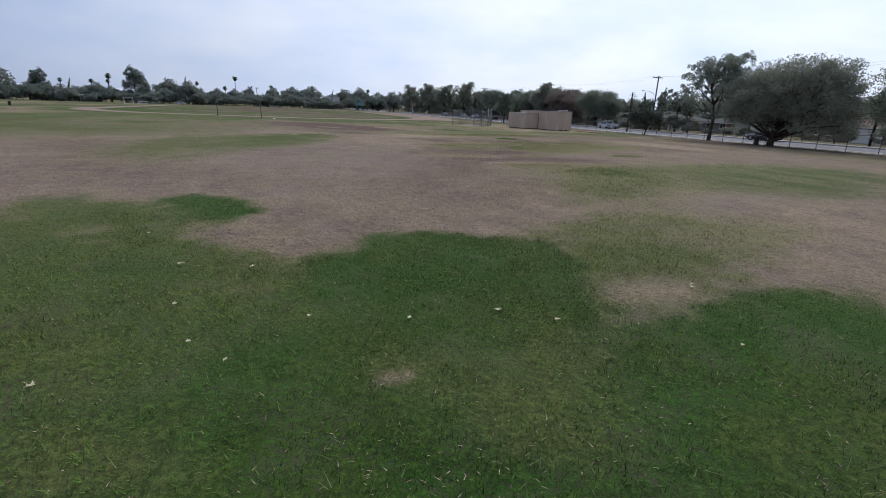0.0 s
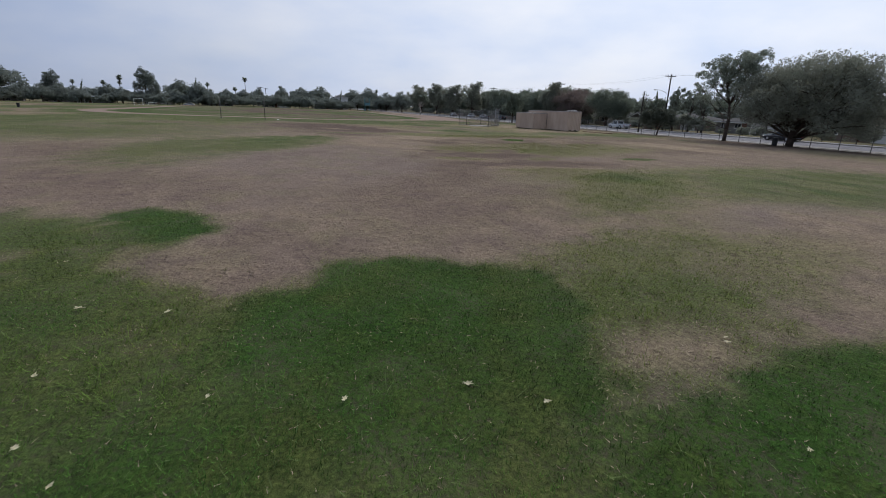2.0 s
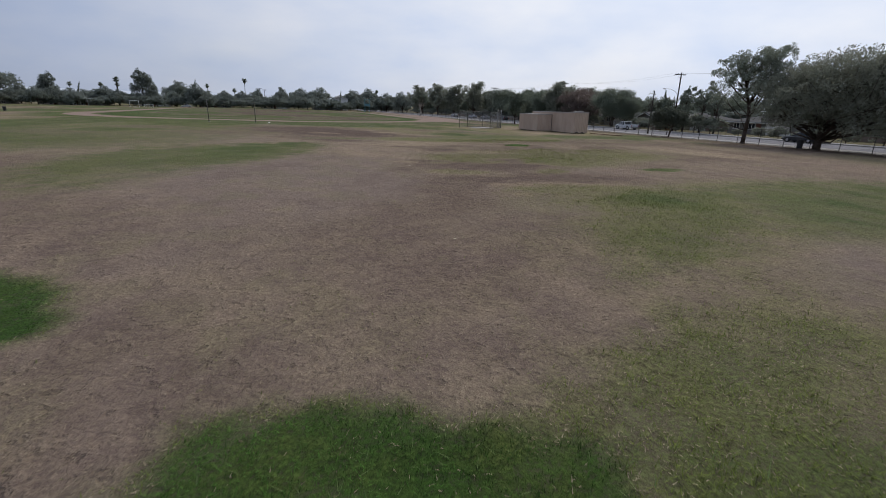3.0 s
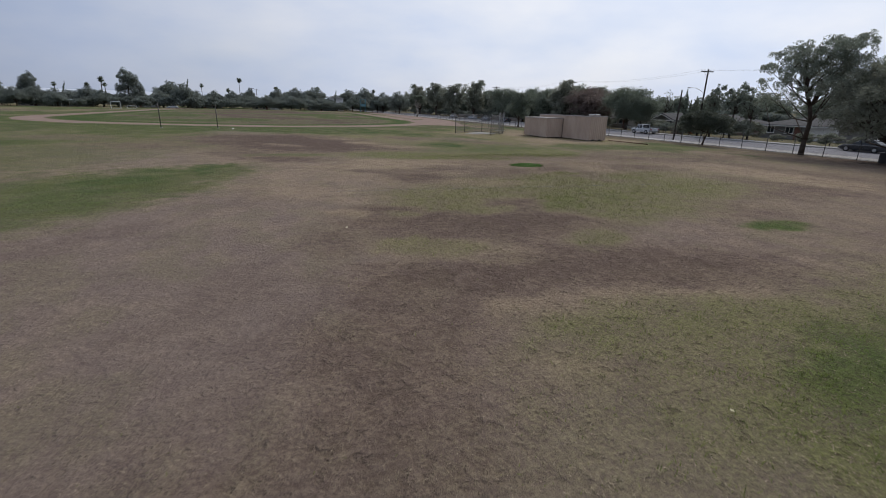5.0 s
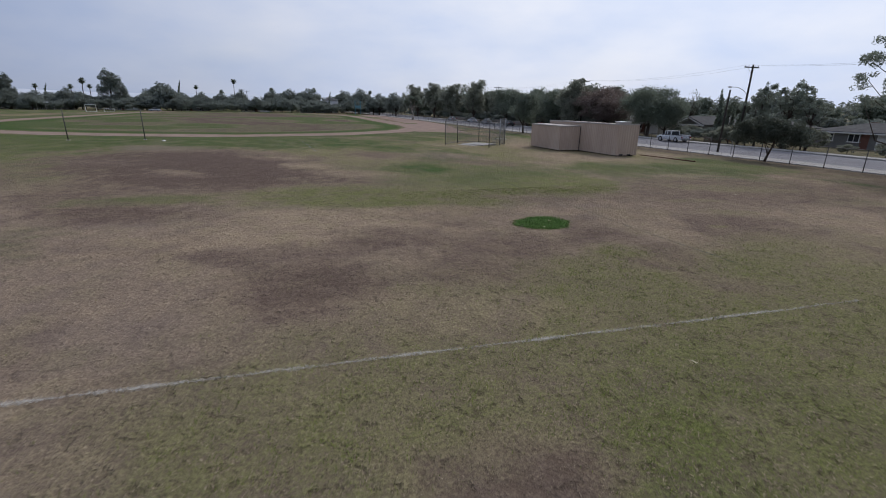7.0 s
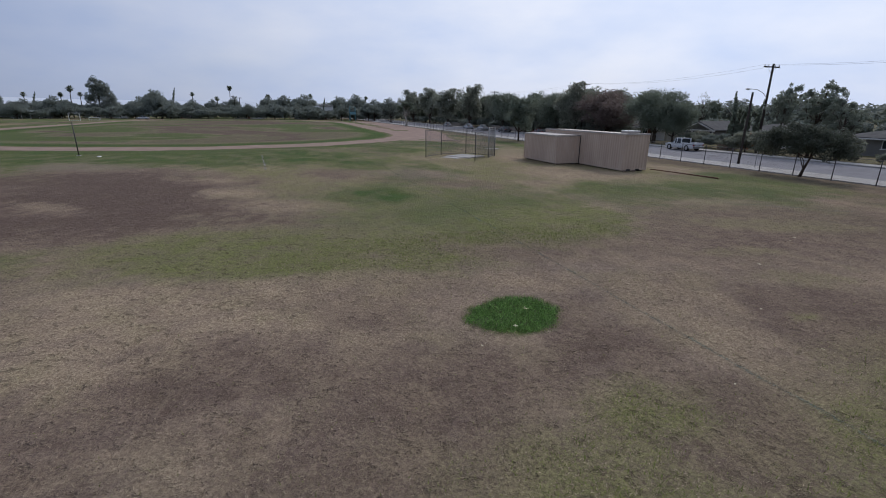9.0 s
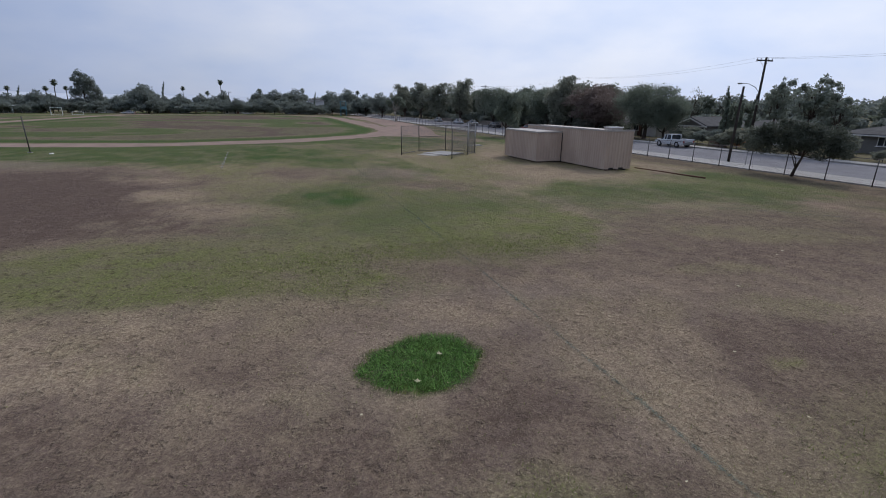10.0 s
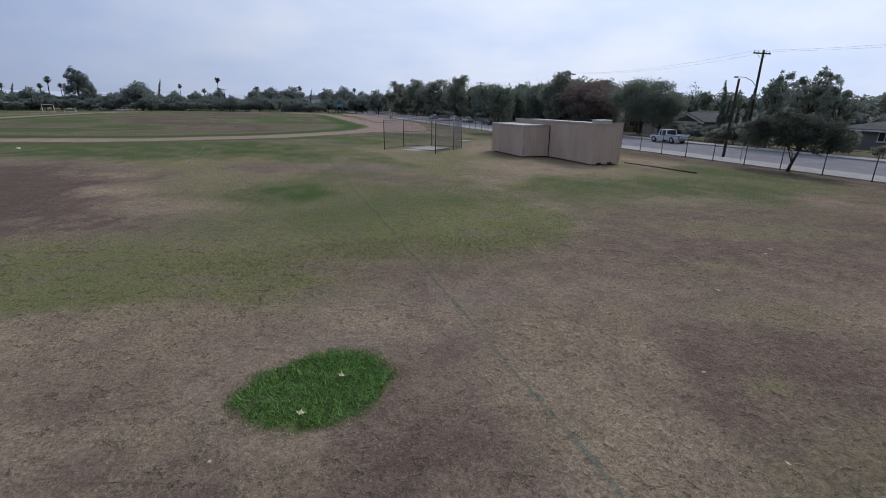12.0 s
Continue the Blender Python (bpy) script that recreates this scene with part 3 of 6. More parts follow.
END = [
    ("Y", 27.2, 47.1, 3.1, 2.4, 48, 0.7), ("S", 22.3, 41.3, 1.0, 0.7, -20, 0.8), ("S", 16.7, 42.0, 2.1, 0.9, -30, 0.6), ("B", 22.3, 39.9, 0.8, 0.7, 75, 0.4),
    ("B", 19.8, 41.8, 0.8, 0.6, -40, 0.34), ("B", 19.2, 40.7, 0.8, 0.5, -51, 0.18), ("B", 22.0, 37.7, 1.1, 0.5, -32, 0.43), ("B", 20.1, 38.1, 1.6, 0.4, -19, 0.23),
    ("S", 24.5, 39.8, 1.8, 1.3, 77, 0.6), ("S", 26.4, 40.2, 1.4, 0.9, 10, 0.7), ("B", 27.0, 39.2, 0.7, 0.4, -6, 0.4), ("B", 27.9, 38.1, 2.1, 1.1, -10, 0.4),
    ("B", 27.0, 36.9, 1.5, 1.1, 3, 0.34), ("B", 23.6, 44.0, 1.6, 1.3, -15, 0.29), ("O", 27.1, 37.6, 0.4, 0.2, -7, 0.9), ("S", 24.6, 37.1, 0.9, 0.8, -39, 0.5),
]
TUFT_SIDE = [
    ("S", 16.1, 42.2, 2.6, 1.0, -28, 0.8), ("S", 17.9, 42.9, 2.0, 0.7, -21, 0.6), ("S", 22.1, 41.6, 1.5, 0.7, -4, 0.8), ("S", 25.6, 39.9, 1.6, 1.4, -18, 0.65),
    ("B", 17.4, 40.8, 1.2, 0.5, -16, 0.4), ("B", 22.4, 39.5, 0.8, 0.5, 67, 0.45), ("B", 22.5, 37.9, 1.0, 0.5, -49, 0.25), ("B", 27.2, 38.9, 1.0, 0.7, 33, 0.25),
    ("B", 28.6, 37.6, 1.8, 0.9, 9, 0.15), ("B", 29.1, 43.3, 3.3, 1.6, -8, 0.4), ("O", 35.8, 44.5, 3.5, 1.3, -23, 0.5), ("O", 30.6, 42.0, 1.6, 0.5, -12, 0.45),
    ("O", 29.9, 39.4, 1.4, 0.7, -17, 0.45), ("S", 16.0, 54.0, 2.6, 1.5, -30, 0.6), ("S", 13.1, 58.6, 1.8, 1.1, -41, 0.6), ("G", 20.7, 55.7, 2.0, 1.4, -27, 0.6),
    ("Y", 27.8, 48.9, 3.0, 1.5, 9, 0.95), ("B", 19.3, 64.1, 2.8, 2.0, -75, 0.5), ("D", 25.1, 64.1, 3.4, 2.9, -19, 0.5), ("B", 22.1, 44.3, 1.7, 0.7, -33, 0.45),
    ("S", 37.6, 49.7, 2.1, 1.0, -1, 0.5), ("B", 37.8, 46.5, 3.5, 1.5, -23, 0.35), ("M", 45.3, 54.3, 5.4, 3.6, -50, 0.5),
]
TUFT = (20.72, 39.62, 1.16, 0.90, 14)
# What each kind is made of: green, straw, bare, olive, and how soft its edge is.
KINDS = {
    "G": (0.95, 0.0, 0.0, 0.30, 0.24), "L": (0.74, 0.0, 0.0, 0.85, 0.40), "M": (0.66, 0.0, 0.03, 0.80, 0.42), "O": (0.12, 0.30, 0.0, 0.92, 0.42),
    "S": (0.0, 0.90, 0.0, 0.05, 0.45), "B": (0.0, 0.0, 0.86, 0.0, 0.40), "K": (0.0, 0.0, 0.95, 0.0, 0.55), "H": (1.0, 0.0, 0.0, 0.0, 0.20), "Y": (0.20, 0.0, 0.0, 1.0, 0.42), "D": (0.0, 0.10, 0.18, 0.0, 0.50),
}


def patch(x, y, cx, cy, a, b, turn, warp, soft):
    """How far places lie inside one warped ellipse with a soft, ragged edge."""
    out = np.zeros_like(x)
    near = (np.abs(x - cx) < a * 1.8 + 2) & (np.abs(y - cy) < a * 1.8 + 2)
    if not near.any():
        return out
    px, py = x[near], y[near]
    k = max(0.5, 1.6 / (0.4 + min(b, 4)))
    wx, wy = (fbm(px * k, py * k + 3, 4) - 0.5), (fbm(px * k + 31, py * k, 4) - 0.5)
    amp = warp * (0.25 + b)
    dx, dy = px + wx * amp - cx, py + wy * amp - cy
    c, s = math.cos(radians(turn)), math.sin(radians(turn))
    d = np.hypot((c * dx + s * dy) / a, (c * dy - s * dx) / b)
    d = d + (fbm(px * 2.3 + 11, py * 2.3, 3) - 0.5) * 1.1 * soft / max(0.6, soft + 0.2)
    out[near] = 1 - smoothstep(d, 1 - soft, 1 + soft)
    return out


def oval_distance(x, y):
    """Distance from the running track's middle line, negative inside."""
    return np.hypot(x, y - np.clip(y, 130, 214)) - 39.2


def cover(x, y):
    """Green, straw, bare and olive cover at places of the field, the lush tuft, and dust."""
    x, y = np.asarray(x, float), np.asarray(y, float)
    away = smoothstep(np.hypot(x - 12, y - 20), 24, 46)
    n1, n2, n3 = fbm(x * 0.11 + 5, y * 0.06, 5), fbm(x * 0.13 + 90, y * 0.08 + 7, 5), fbm(x * 0.35, y * 0.2 + 50, 4)
    green = away * 0.8 * smoothstep(n1, 0.43, 0.56)
    olive = np.maximum(0.85 * smoothstep(n2, 0.36, 0.54) * away, 0.3 * smoothstep(n3, 0.45, 0.6) * (0.3 + 0.7 * away))
    straw = np.maximum(0.6 * smoothstep(n3, 0.54, 0.68) * (0.3 + 0.7 * away), 0.62 * smoothstep(y, 29, 35) * (1 - away))
    dust = 0.35 * (1 - away)
    bare = np.maximum(0.8 * away * smoothstep(fbm(x * 0.12 + 44, y * 0.1 + 70, 5), 0.52, 0.66), 0.16 * (1 - away))
    for rows in (FAR_FIELD, START_EDGE, START_NEAR, START_LAWN, DUST, MIDDLE, MIDDLE_DRY, OLIVE, CHALK_SIDE, FAR_LEFT, MIDFIELD, CONTAINER_YARD, FENCE_SIDE, END, TUFT_SIDE):
        for kind, cx, cy, a, b, turn, strength in rows:
            g, s, d, o, soft = KINDS[kind]
            m = strength * patch(x, y, cx, cy, a, b, turn, 0.75, soft)
            green, straw, bare, olive = green + (g - green) * m, straw + (s - straw) * m, bare + (d - bare) * m, olive + (o - olive) * m
            dust = dust + ((kind == "D") - dust) * m
    # Smaller patches that break up the large ones.
    blotch, streak, worn = fbm(x * 1.3 + 2, y * 0.9 + 8, 4), fbm(x * 0.9 + 60, y * 0.7 + 8, 4), fbm(x * 0.7 + 20, y * 0.5 + 88, 4)
    thin = 1 - smoothstep(green, 0.5, 0.9)
    olive = np.maximum(olive, 0.28 * thin * (1 - 0.8 * bare) * smoothstep(blotch, 0.52, 0.66))
    straw = np.maximum(straw, 0.35 * thin * (1 - 0.8 * bare) * smoothstep(streak, 0.52, 0.66))
    bare = np.maximum(bare, 0.45 * thin * (1 - olive) * smoothstep(worn, 0.52, 0.66))
    ragged = smoothstep(fbm(x * 0.8 + 9, y * 0.55, 4), 0.30, 0.56)
    green = green * (1 - 0.35 * smoothstep(np.hypot(x, y - 2), 9, 14) * (1 - ragged))
    verge = smoothstep(x + fbm(x * 0.3, y * 0.3, 3), 50.0, 52.2) * (1 - smoothstep(x, 55.4, 56))
    bare, green, olive = np.maximum(bare, verge * 0.95), green * (1 - 0.6 * verge), olive * (1 - 0.5 * verge)
    green, bare = np.where(x > WALK_B, 0.3, green), np.where(x > WALK_B, 0.95, bare)
    tuft = patch(x, y, *TUFT, 0.5, 0.10)
    green, bare, straw = np.maximum(green, tuft), bare * (1 - tuft), straw * (1 - tuft)
    lap = oval_distance(x, y)
    inside, rim = 1 - smoothstep(lap, -4.0, -1.5), smoothstep(lap, 2.0, 3.0) * (1 - smoothstep(lap, 5, 12)) * (1 - smoothstep(y, 215, 240)) * (1 - smoothstep(x, 24, 36))
    streak = fbm(x * 0.045 + 7, y * 0.07 + 21, 5)
    edge = smoothstep(lap, -11, -5)
    green = np.maximum(green * (1 - 0.6 * inside), np.maximum(inside * (0.95 * edge + 0.8 * (1 - edge) * smoothstep(streak, 0.55, 0.65)), rim * 0.8 * smoothstep(fbm(x * 0.1 + 3, y * 0.2, 4), 0.3, 0.5)))
    bare = np.maximum(bare, inside * (1 - edge) * (1 - smoothstep(streak, 0.55, 0.63)))
    straw, olive = straw * (1 - 0.9 * inside), np.maximum(olive * (1 - inside), inside * (0.1 + 0.3 * green))
    return np.clip(green, 0, 1), np.clip(straw * (1 - 0.85 * green), 0, 1), np.clip(bare * (1 - green) * (1 - 0.5 * straw), 0, 1), np.clip(olive * (1 - 0.6 * bare) * (1 - 0.4 * straw), 0, 1), tuft, dust


def lines(core_a, core_b, step, out, grow=1.22):
    """Grid lines: even over the core, then ever wider out to the horizon."""
    core = list(np.arange(core_a, core_b + step / 2, step))
    lo, hi, d = [core[0]], [core[-1]], step
    while hi[-1] < out:
        reach = hi[-1]
        d = min(d * grow, 0.65 if reach < 112 else (2.5 if reach < 300 else 1e9))
        lo.append(lo[-1] - d)
        hi.append(hi[-1] + d)
    return np.array(lo[:0:-1] + core + hi[1:])


def build_ground():
    xs, ys = lines(-8, 34, 0.2, 3500), lines(-1, 50, 0.2, 3500)
    gx, gy = np.meshgrid(xs, ys)
    fx, fy = gx.ravel(), gy.ravel()
    verts = np.stack([fx, fy, ground_z(fx, fy)], 1)
    w, h = len(xs), len(ys)
    i = (np.arange(h - 1)[:, None] * w + np.arange(w - 1)[None, :]).ravel()
    me = mesh_np("ground", verts, np.stack([i, i + 1, i + w + 1, i + w], 1), TURF, True)
    g, s, b, o, _, dust = cover(fx, fy)
    layer = me.color_attributes.new("cover", "FLOAT_COLOR", "POINT")
    layer.data.foreach_set("color", np.stack([g, s, b, o], 1).astype(np.float32).ravel())
    layer = me.color_attributes.new("dust", "FLOAT_COLOR", "POINT")
    layer.data.foreach_set("color", np.stack([dust, dust, dust, dust], 1).astype(np.float32).ravel())
    tagged(new("ground", me), "worn playing field turf with green, straw-dry and bare patches", "ground", kind="structure")


build_ground()


def strip(name, pts, width, lift, material, rows=1):
    """A flat band along a line of points, laid on the ground."""
    verts, faces = [], []
    for k, (x, y) in enumerate(pts):
        a, b = pts[max(k - 1, 0)], pts[min(k + 1, len(pts) - 1)]
        d = Vector((b[0] - a[0], b[1] - a[1])).normalized()
        n = Vector((-d.y, d.x))
        for r in range(rows + 1):
            o = (r / rows - 0.5) * width
            if r in (0, rows) and width > 1:
                o += (float(fbm(np.array(x * 0.45 + r), np.array(y * 0.45), 3)) - 0.5) * 1.6
            px, py = x + n.x * o, y + n.y * o
            verts.append((px, py, gz(px, py) + lift))
    w = rows + 1
    for k in range(len(pts) - 1):
        for r in range(rows):
            faces.append((k * w + r, k * w + r + 1, (k + 1) * w + r + 1, (k + 1) * w + r))
    me = mesh_np(name, verts, faces, material, True)
    layer = me.color_attributes.new("edge", "FLOAT_COLOR", "POINT")
    for i, d in enumerate(layer.data):
        v = 0.0 if i % w in (0, rows) else 1.0
        d.color = (v, v, v, 1)
    return new(name, me)


def oval_points():
    pts = []
    for k in range(61):
        a = math.pi + math.pi * k / 60
        pts.append((39.2 * math.cos(a), 130 + 39.2 * math.sin(a)))
    pts += [(39.2, 130 + 2 * k) for k in range(1, 42)]
    for k in range(61):
        a = math.pi * k / 60
        pts.append((39.2 * math.cos(a), 214 + 39.2 * math.sin(a)))
    pts += [(-39.2, 214 - 2 * k) for k in range(1, 43)]
    return pts


tagged(strip("running_track", oval_points(), 4.6, 0.012, TRACK, 6), "oval running track of pale reddish dirt", "track", kind="structure")
tagged(strip("dirt_path", [(38.5, 104), (40, 112), (43, 124), (46.3, 140), (48.5, 160), (49.5, 185), (49.5, 215), (49.5, 245)], 9.0, 0.02, TRACK, 8), "wide bare dirt path beside the running track", "path", kind="structure")
tagged(strip("chalk_line", [(7.2 + 0.4 * k, 32.17 - 0.0225 * k) for k in range(43)], 0.22, 0.018, CHALK, 2), "faded white chalk line across the turf", "field line", kind="structure")
tagged(strip("green_line", [(23.65 + 0.02 * math.sin(k), 34.0 + 0.5 * k) for k in range(80)], 0.22, 0.018, GREEN_LINE, 2), "faded green painted line on the turf", "field line", kind="structure")
tagged(strip("chalk_line_far", [(14.4 - 0.06 * k, 68.5 + k) for k in range(13)], 0.34, 0.03, CHALK, 2), "worn white chalk line on the field", "field line", kind="structure")
tagged(strip("chalk_smear", [(38.2 + 0.5 * k, 49.2 - 0.42 * k) for k in range(11)], 1.3, 0.022, CHALK_SMEAR, 2), "pale chalk smear on bare soil", "stain", kind="structure")


tagged(strip("chalk_line_infield", [(16.3 + 0.9 * k, 112.4 + 0.48 * k) for k in range(6)], 0.7, 0.03, CHALK, 2), "white chalk line inside the running track", "field line", kind="structure")


# ---- street ----
def band(name, x0, x1, y0, y1, z, material, thick=0.12):
    bm = bmesh.new()
    n = 40
    for k in range(n):
        a, b = y0 + (y1 - y0) * k / n, y0 + (y1 - y0) * (k + 1) / n
        vs = [bm.verts.new(p) for p in ((x0, a, z), (x1, a, z), (x1, b, z), (x0, b, z))]
        bm.faces.new(vs)
    bmesh.ops.remove_doubles(bm, verts=bm.verts, dist=0.001)
    r = bmesh.ops.extrude_face_region(bm, geom=list(bm.faces))
    bmesh.ops.translate(bm, verts=[v for v in r["geom"] if isinstance(v, bmesh.types.BMVert)], vec=(0, 0, -thick))
    ob = part(name, bm, material, None)
    return ob


tagged(band("road", ROAD_A, ROAD_B, -80, 420, -0.27, ASPHALT), "grey asphalt street behind the school fence", "road", kind="structure")
tagged(band("pavement", 55.45, ROAD_A - 0.16, -80, 420, -0.13, CONCRETE), "pale concrete pavement beside the fence", "pavement", kind="structure")
tagged(band("kerb", ROAD_A - 0.16, ROAD_A, -80, 420, -0.125, KERB, 0.16), "concrete kerb", "kerb", kind="structure")
tagged(band("pavement_2", ROAD_B + 0.16, WALK_B, -80, 420, -0.13, CONCRETE), "concrete pavement before the houses", "pavement", kind="structure")
tagged(band("kerb_2", ROAD_B, ROAD_B + 0.16, -80, 420, -0.125, KERB, 0.16), "concrete kerb", "kerb", kind="structure")


# ---- fence ----
def link_panel(width, height, cell=0.12, wire=0.002):
    """Chain-link fabric of crossing wires, in the xz plane from the origin."""
    v, f = [], []
    t = wire / math.sqrt(2)
    k = -height
    while k < width:
        for s in (1, -1):
            x0, x1 = k, k + height
            a, b = max(x0, 0.0), min(x1, width)
            if b - a > 0.02:
                za, zb = a - x0, b - x0
                if s < 0:
                    za, zb = height - za, height - zb
                n = len(v)
                v += [(a - t, 0, za + s * t), (a + t, 0, za - s * t), (b + t, 0, zb - s * t), (b - t, 0, zb + s * t)]
                f.append((n, n + 1, n + 2, n + 3))
        k += cell
    return mesh_np("chain_link", v, f, WIRE)


def build_fence():
    fence = empty("chain_link_fence", (FENCE_X, 0, 0))
    tagged(fence, "six-foot chain-link fence with dark steel posts along the street", "fence", kind="structure")
    bay, height = 2.86, 1.75
    y0, count = 54.29 - bay * 22, 84
    post_me = part("post", tube(bmesh.new(), (0, 0, -0.1), (0, 0, height + 0.06), 0.034, sides=8), OLD_POST, fence, smooth=True)
    rail_me = part("rail", tube(bmesh.new(), (0, 0, 0), (0, bay, 0), 0.022, sides=6), OLD_POST, fence)
    low_me = part("bottom_rail", tube(bmesh.new(), (0, 0, 0), (0, bay, 0), 0.014, sides=6), OLD_POST, fence)
    link = link_panel(bay, height - 0.05)
    for k in range(count):
        y = y0 + k * bay
        z, z2 = gz(FENCE_X, y), gz(FENCE_X, y + bay)
        for i, (proto, dz) in enumerate(((post_me, 0), (rail_me, height), (low_me, 0.06))):
            ob = proto if k == 0 else proto.copy()
            if k:
                scene.collection.objects.link(ob)
            ob.location = (0, y, z + dz)
        p = new("chain_link", link)
        p.parent = fence
        p.matrix_basis = pose(0.04, y, z + 0.03, 0, 0, 90)


build_fence()


# ---- storage containers ----
def ribbed(bm, x0, y0, x1, y1, z0, z1, pitch=0.28, depth=0.02):
    """A corrugated steel wall between two corners, ribs facing to the right of its way."""
    length = math.hypot(x1 - x0, y1 - y0)
    d = Vector((x1 - x0, y1 - y0, 0)) / length
    n = Vector((d.y, -d.x, 0))
    prof, s = [(0.0, 0.0)], 0.0
    while s + pitch < length:
        prof += [(s + pitch * 0.26, 0.0), (s + pitch * 0.5, -depth), (s + pitch * 0.76, -depth), (s + pitch, 0.0)]
        s += pitch
    prof.append((length, 0.0))
    lo, hi = [], []
    for u, o in prof:
        p = Vector((x0, y0, 0)) + d * u + n * o
        lo.append(bm.verts.new((p.x, p.y, z0)))
        hi.append(bm.verts.new((p.x, p.y, z1)))
    for k in range(len(prof) - 1):
        bm.faces.new((lo[k], lo[k + 1], hi[k + 1], hi[k]))


def container(name, x0, y0, width, length, height, label, base):
    """A steel storage container; its origin is the near corner next to the street's far side."""
    top = empty(name, (x0, y0, base))
    tagged(top, label, "storage container", group="storage containers")
    z0, z1 = 0.12, height
    e = 0.07
    for nm, a in (("side_wall", (0, length - e, 0, e)), ("side_wall", (width, e, width, length - e)), ("end_wall", (e, 0, width - e, 0)), ("end_wall", (width - e, length, e, length))):
        bm = bmesh.new()
        inset = 0.03
        ribbed(bm, *a, z0 + 0.1, z1 - 0.09)
        ob = part(nm, bm, TAN, top)
        cx, cy = (a[0] + a[2]) / 2, (a[1] + a[3]) / 2
        ob.location = ((width / 2 - cx) / max(width, 1) * inset, (length / 2 - cy) / max(length, 1) * inset, 0)
    for cx in (e / 2, width - e / 2):
        for cy in (e / 2, length - e / 2):
            part("corner_post", boxed((cx, cy, (z0 + z1) / 2), (e + 0.03, e + 0.03, z1 - z0), 0.012), TAN, top)
    for cz, h in ((z0 + 0.06, 0.14), (z1 - 0.05, 0.12)):
        for cx in (e / 2, width - e / 2):
            part("side_rail", boxed((cx, length / 2, cz), (e + 0.01, length - 0.14, h), 0.01), TAN, top)
        for cy in (e / 2, length - e / 2):
            part("end_rail", boxed((width / 2, cy, cz), (width - 0.14, e + 0.01, h), 0.01), TAN, top)
    bm = bmesh.new()
    ribbed(bm, 0, 0, 0, length, 0, width, 0.35, 0.02)
    bmesh.ops.transform(bm, matrix=Matrix(((0, 0, 1, 0), (0, 1, 0, 0), (1, 0, 0, z1 + 0.004), (0, 0, 0, 1))), verts=bm.verts)
    part("roof", bm, TAN_ROOF, top, "pale weathered steel roof")
    bm = bmesh.new()
    box(bm, (width / 2, -0.015, z1 + 0.02), (width + 0.06, 0.05, 0.12), 0.01)
    box(bm, (-0.015, length / 2, z1 + 0.02), (0.05, length + 0.06, 0.12), 0.01)
    part("roof_edge", bm, TAN_ROOF, top)
    for cx in (0.45, width - 0.45):
        part("skid", boxed((cx, length / 2, 0.055), (0.18, length - 0.06, 0.15), 0.01), DARK_STEEL, top)
    part("underframe", boxed((width / 2, length / 2, 0.13), (width - 0.12, length - 0.12, 0.05)), DARK_STEEL, top)
    return top


big = container("storage_container", 41.98, 62.03, 2.44, 12.2, 3.0, "long tan corrugated steel storage container on skids", -0.02)
# Solid dark plates on the end rail imitate the shaded gaps below it.
for dx in (0.62, 1.55):
    part("gap_plate", boxed((dx, -0.012, 0.17), (0.42, 0.03, 0.13), 0.01), DARK_STEEL, big, "dark plate in place of a shaded gap under the end wall")
# Dark strip filling the gap between both containers, in place of its shade.
part("gap_shade_strip", boxed((-0.03, 6.0, 1.3), (0.05, 0.09, 2.5), 0.005), DARK_STEEL, big)
small = container("storage_container", 39.48, 68.04, 2.44, 6.06, 2.58, "shorter tan corrugated storage container beside the longer one", 0.0)
part("flat_roof_cap", boxed((1.22, 3.03, 2.63), (2.5, 6.14, 0.05), 0.01), TAN_ROOF, small, "pale flat roof cap")
for bx, by in ((42.15, 61.98), (43.1, 61.96), (39.62, 68.0)):
    block = empty("timber_block", (bx, by, gz(bx, by)), 8)
    tagged(block, "short pale timber packing block under the container's edge", "packing block")
    part("block", boxed((0, 0, 0.05), (0.30, 0.16, 0.11), 0.015), TIMBER_PALE, block)
vent = empty("roof_vent_box", (43.4, 63.2, 2.985))
tagged(vent, "pale metal vent box on the container roof", "vent box")
part("housing", boxed((0, 0, 0.12), (1.1, 0.9, 0.18), 0.02), TAN_ROOF, vent)
part("lid", boxed((0, 0, 0.23), (1.2, 1.0, 0.04), 0.01), WHITE_PAINT, vent)

edging = empty("timber_edging", (45.7, 62.9, gz(45.7, 62.9)), math.degrees(math.atan2(-6.0, 0.9)))
tagged(edging, "low dark timber edging lying in the grass", "edging")
for k in range(3):
    part("beam", boxed((1.0 + 2.03 * k, 0, 0.02), (2.0, 0.09, 0.10), 0.012), TIMBER, edging)

slab = empty("concrete_slab", (41.5, 86.5, gz(41.5, 86.5)))
tagged(slab, "small pale concrete slab set in the grass", "slab")
part("slab_top", boxed((0, 0, 0.03), (1.6, 0.9, 0.08), 0.015), CONCRETE, slab)


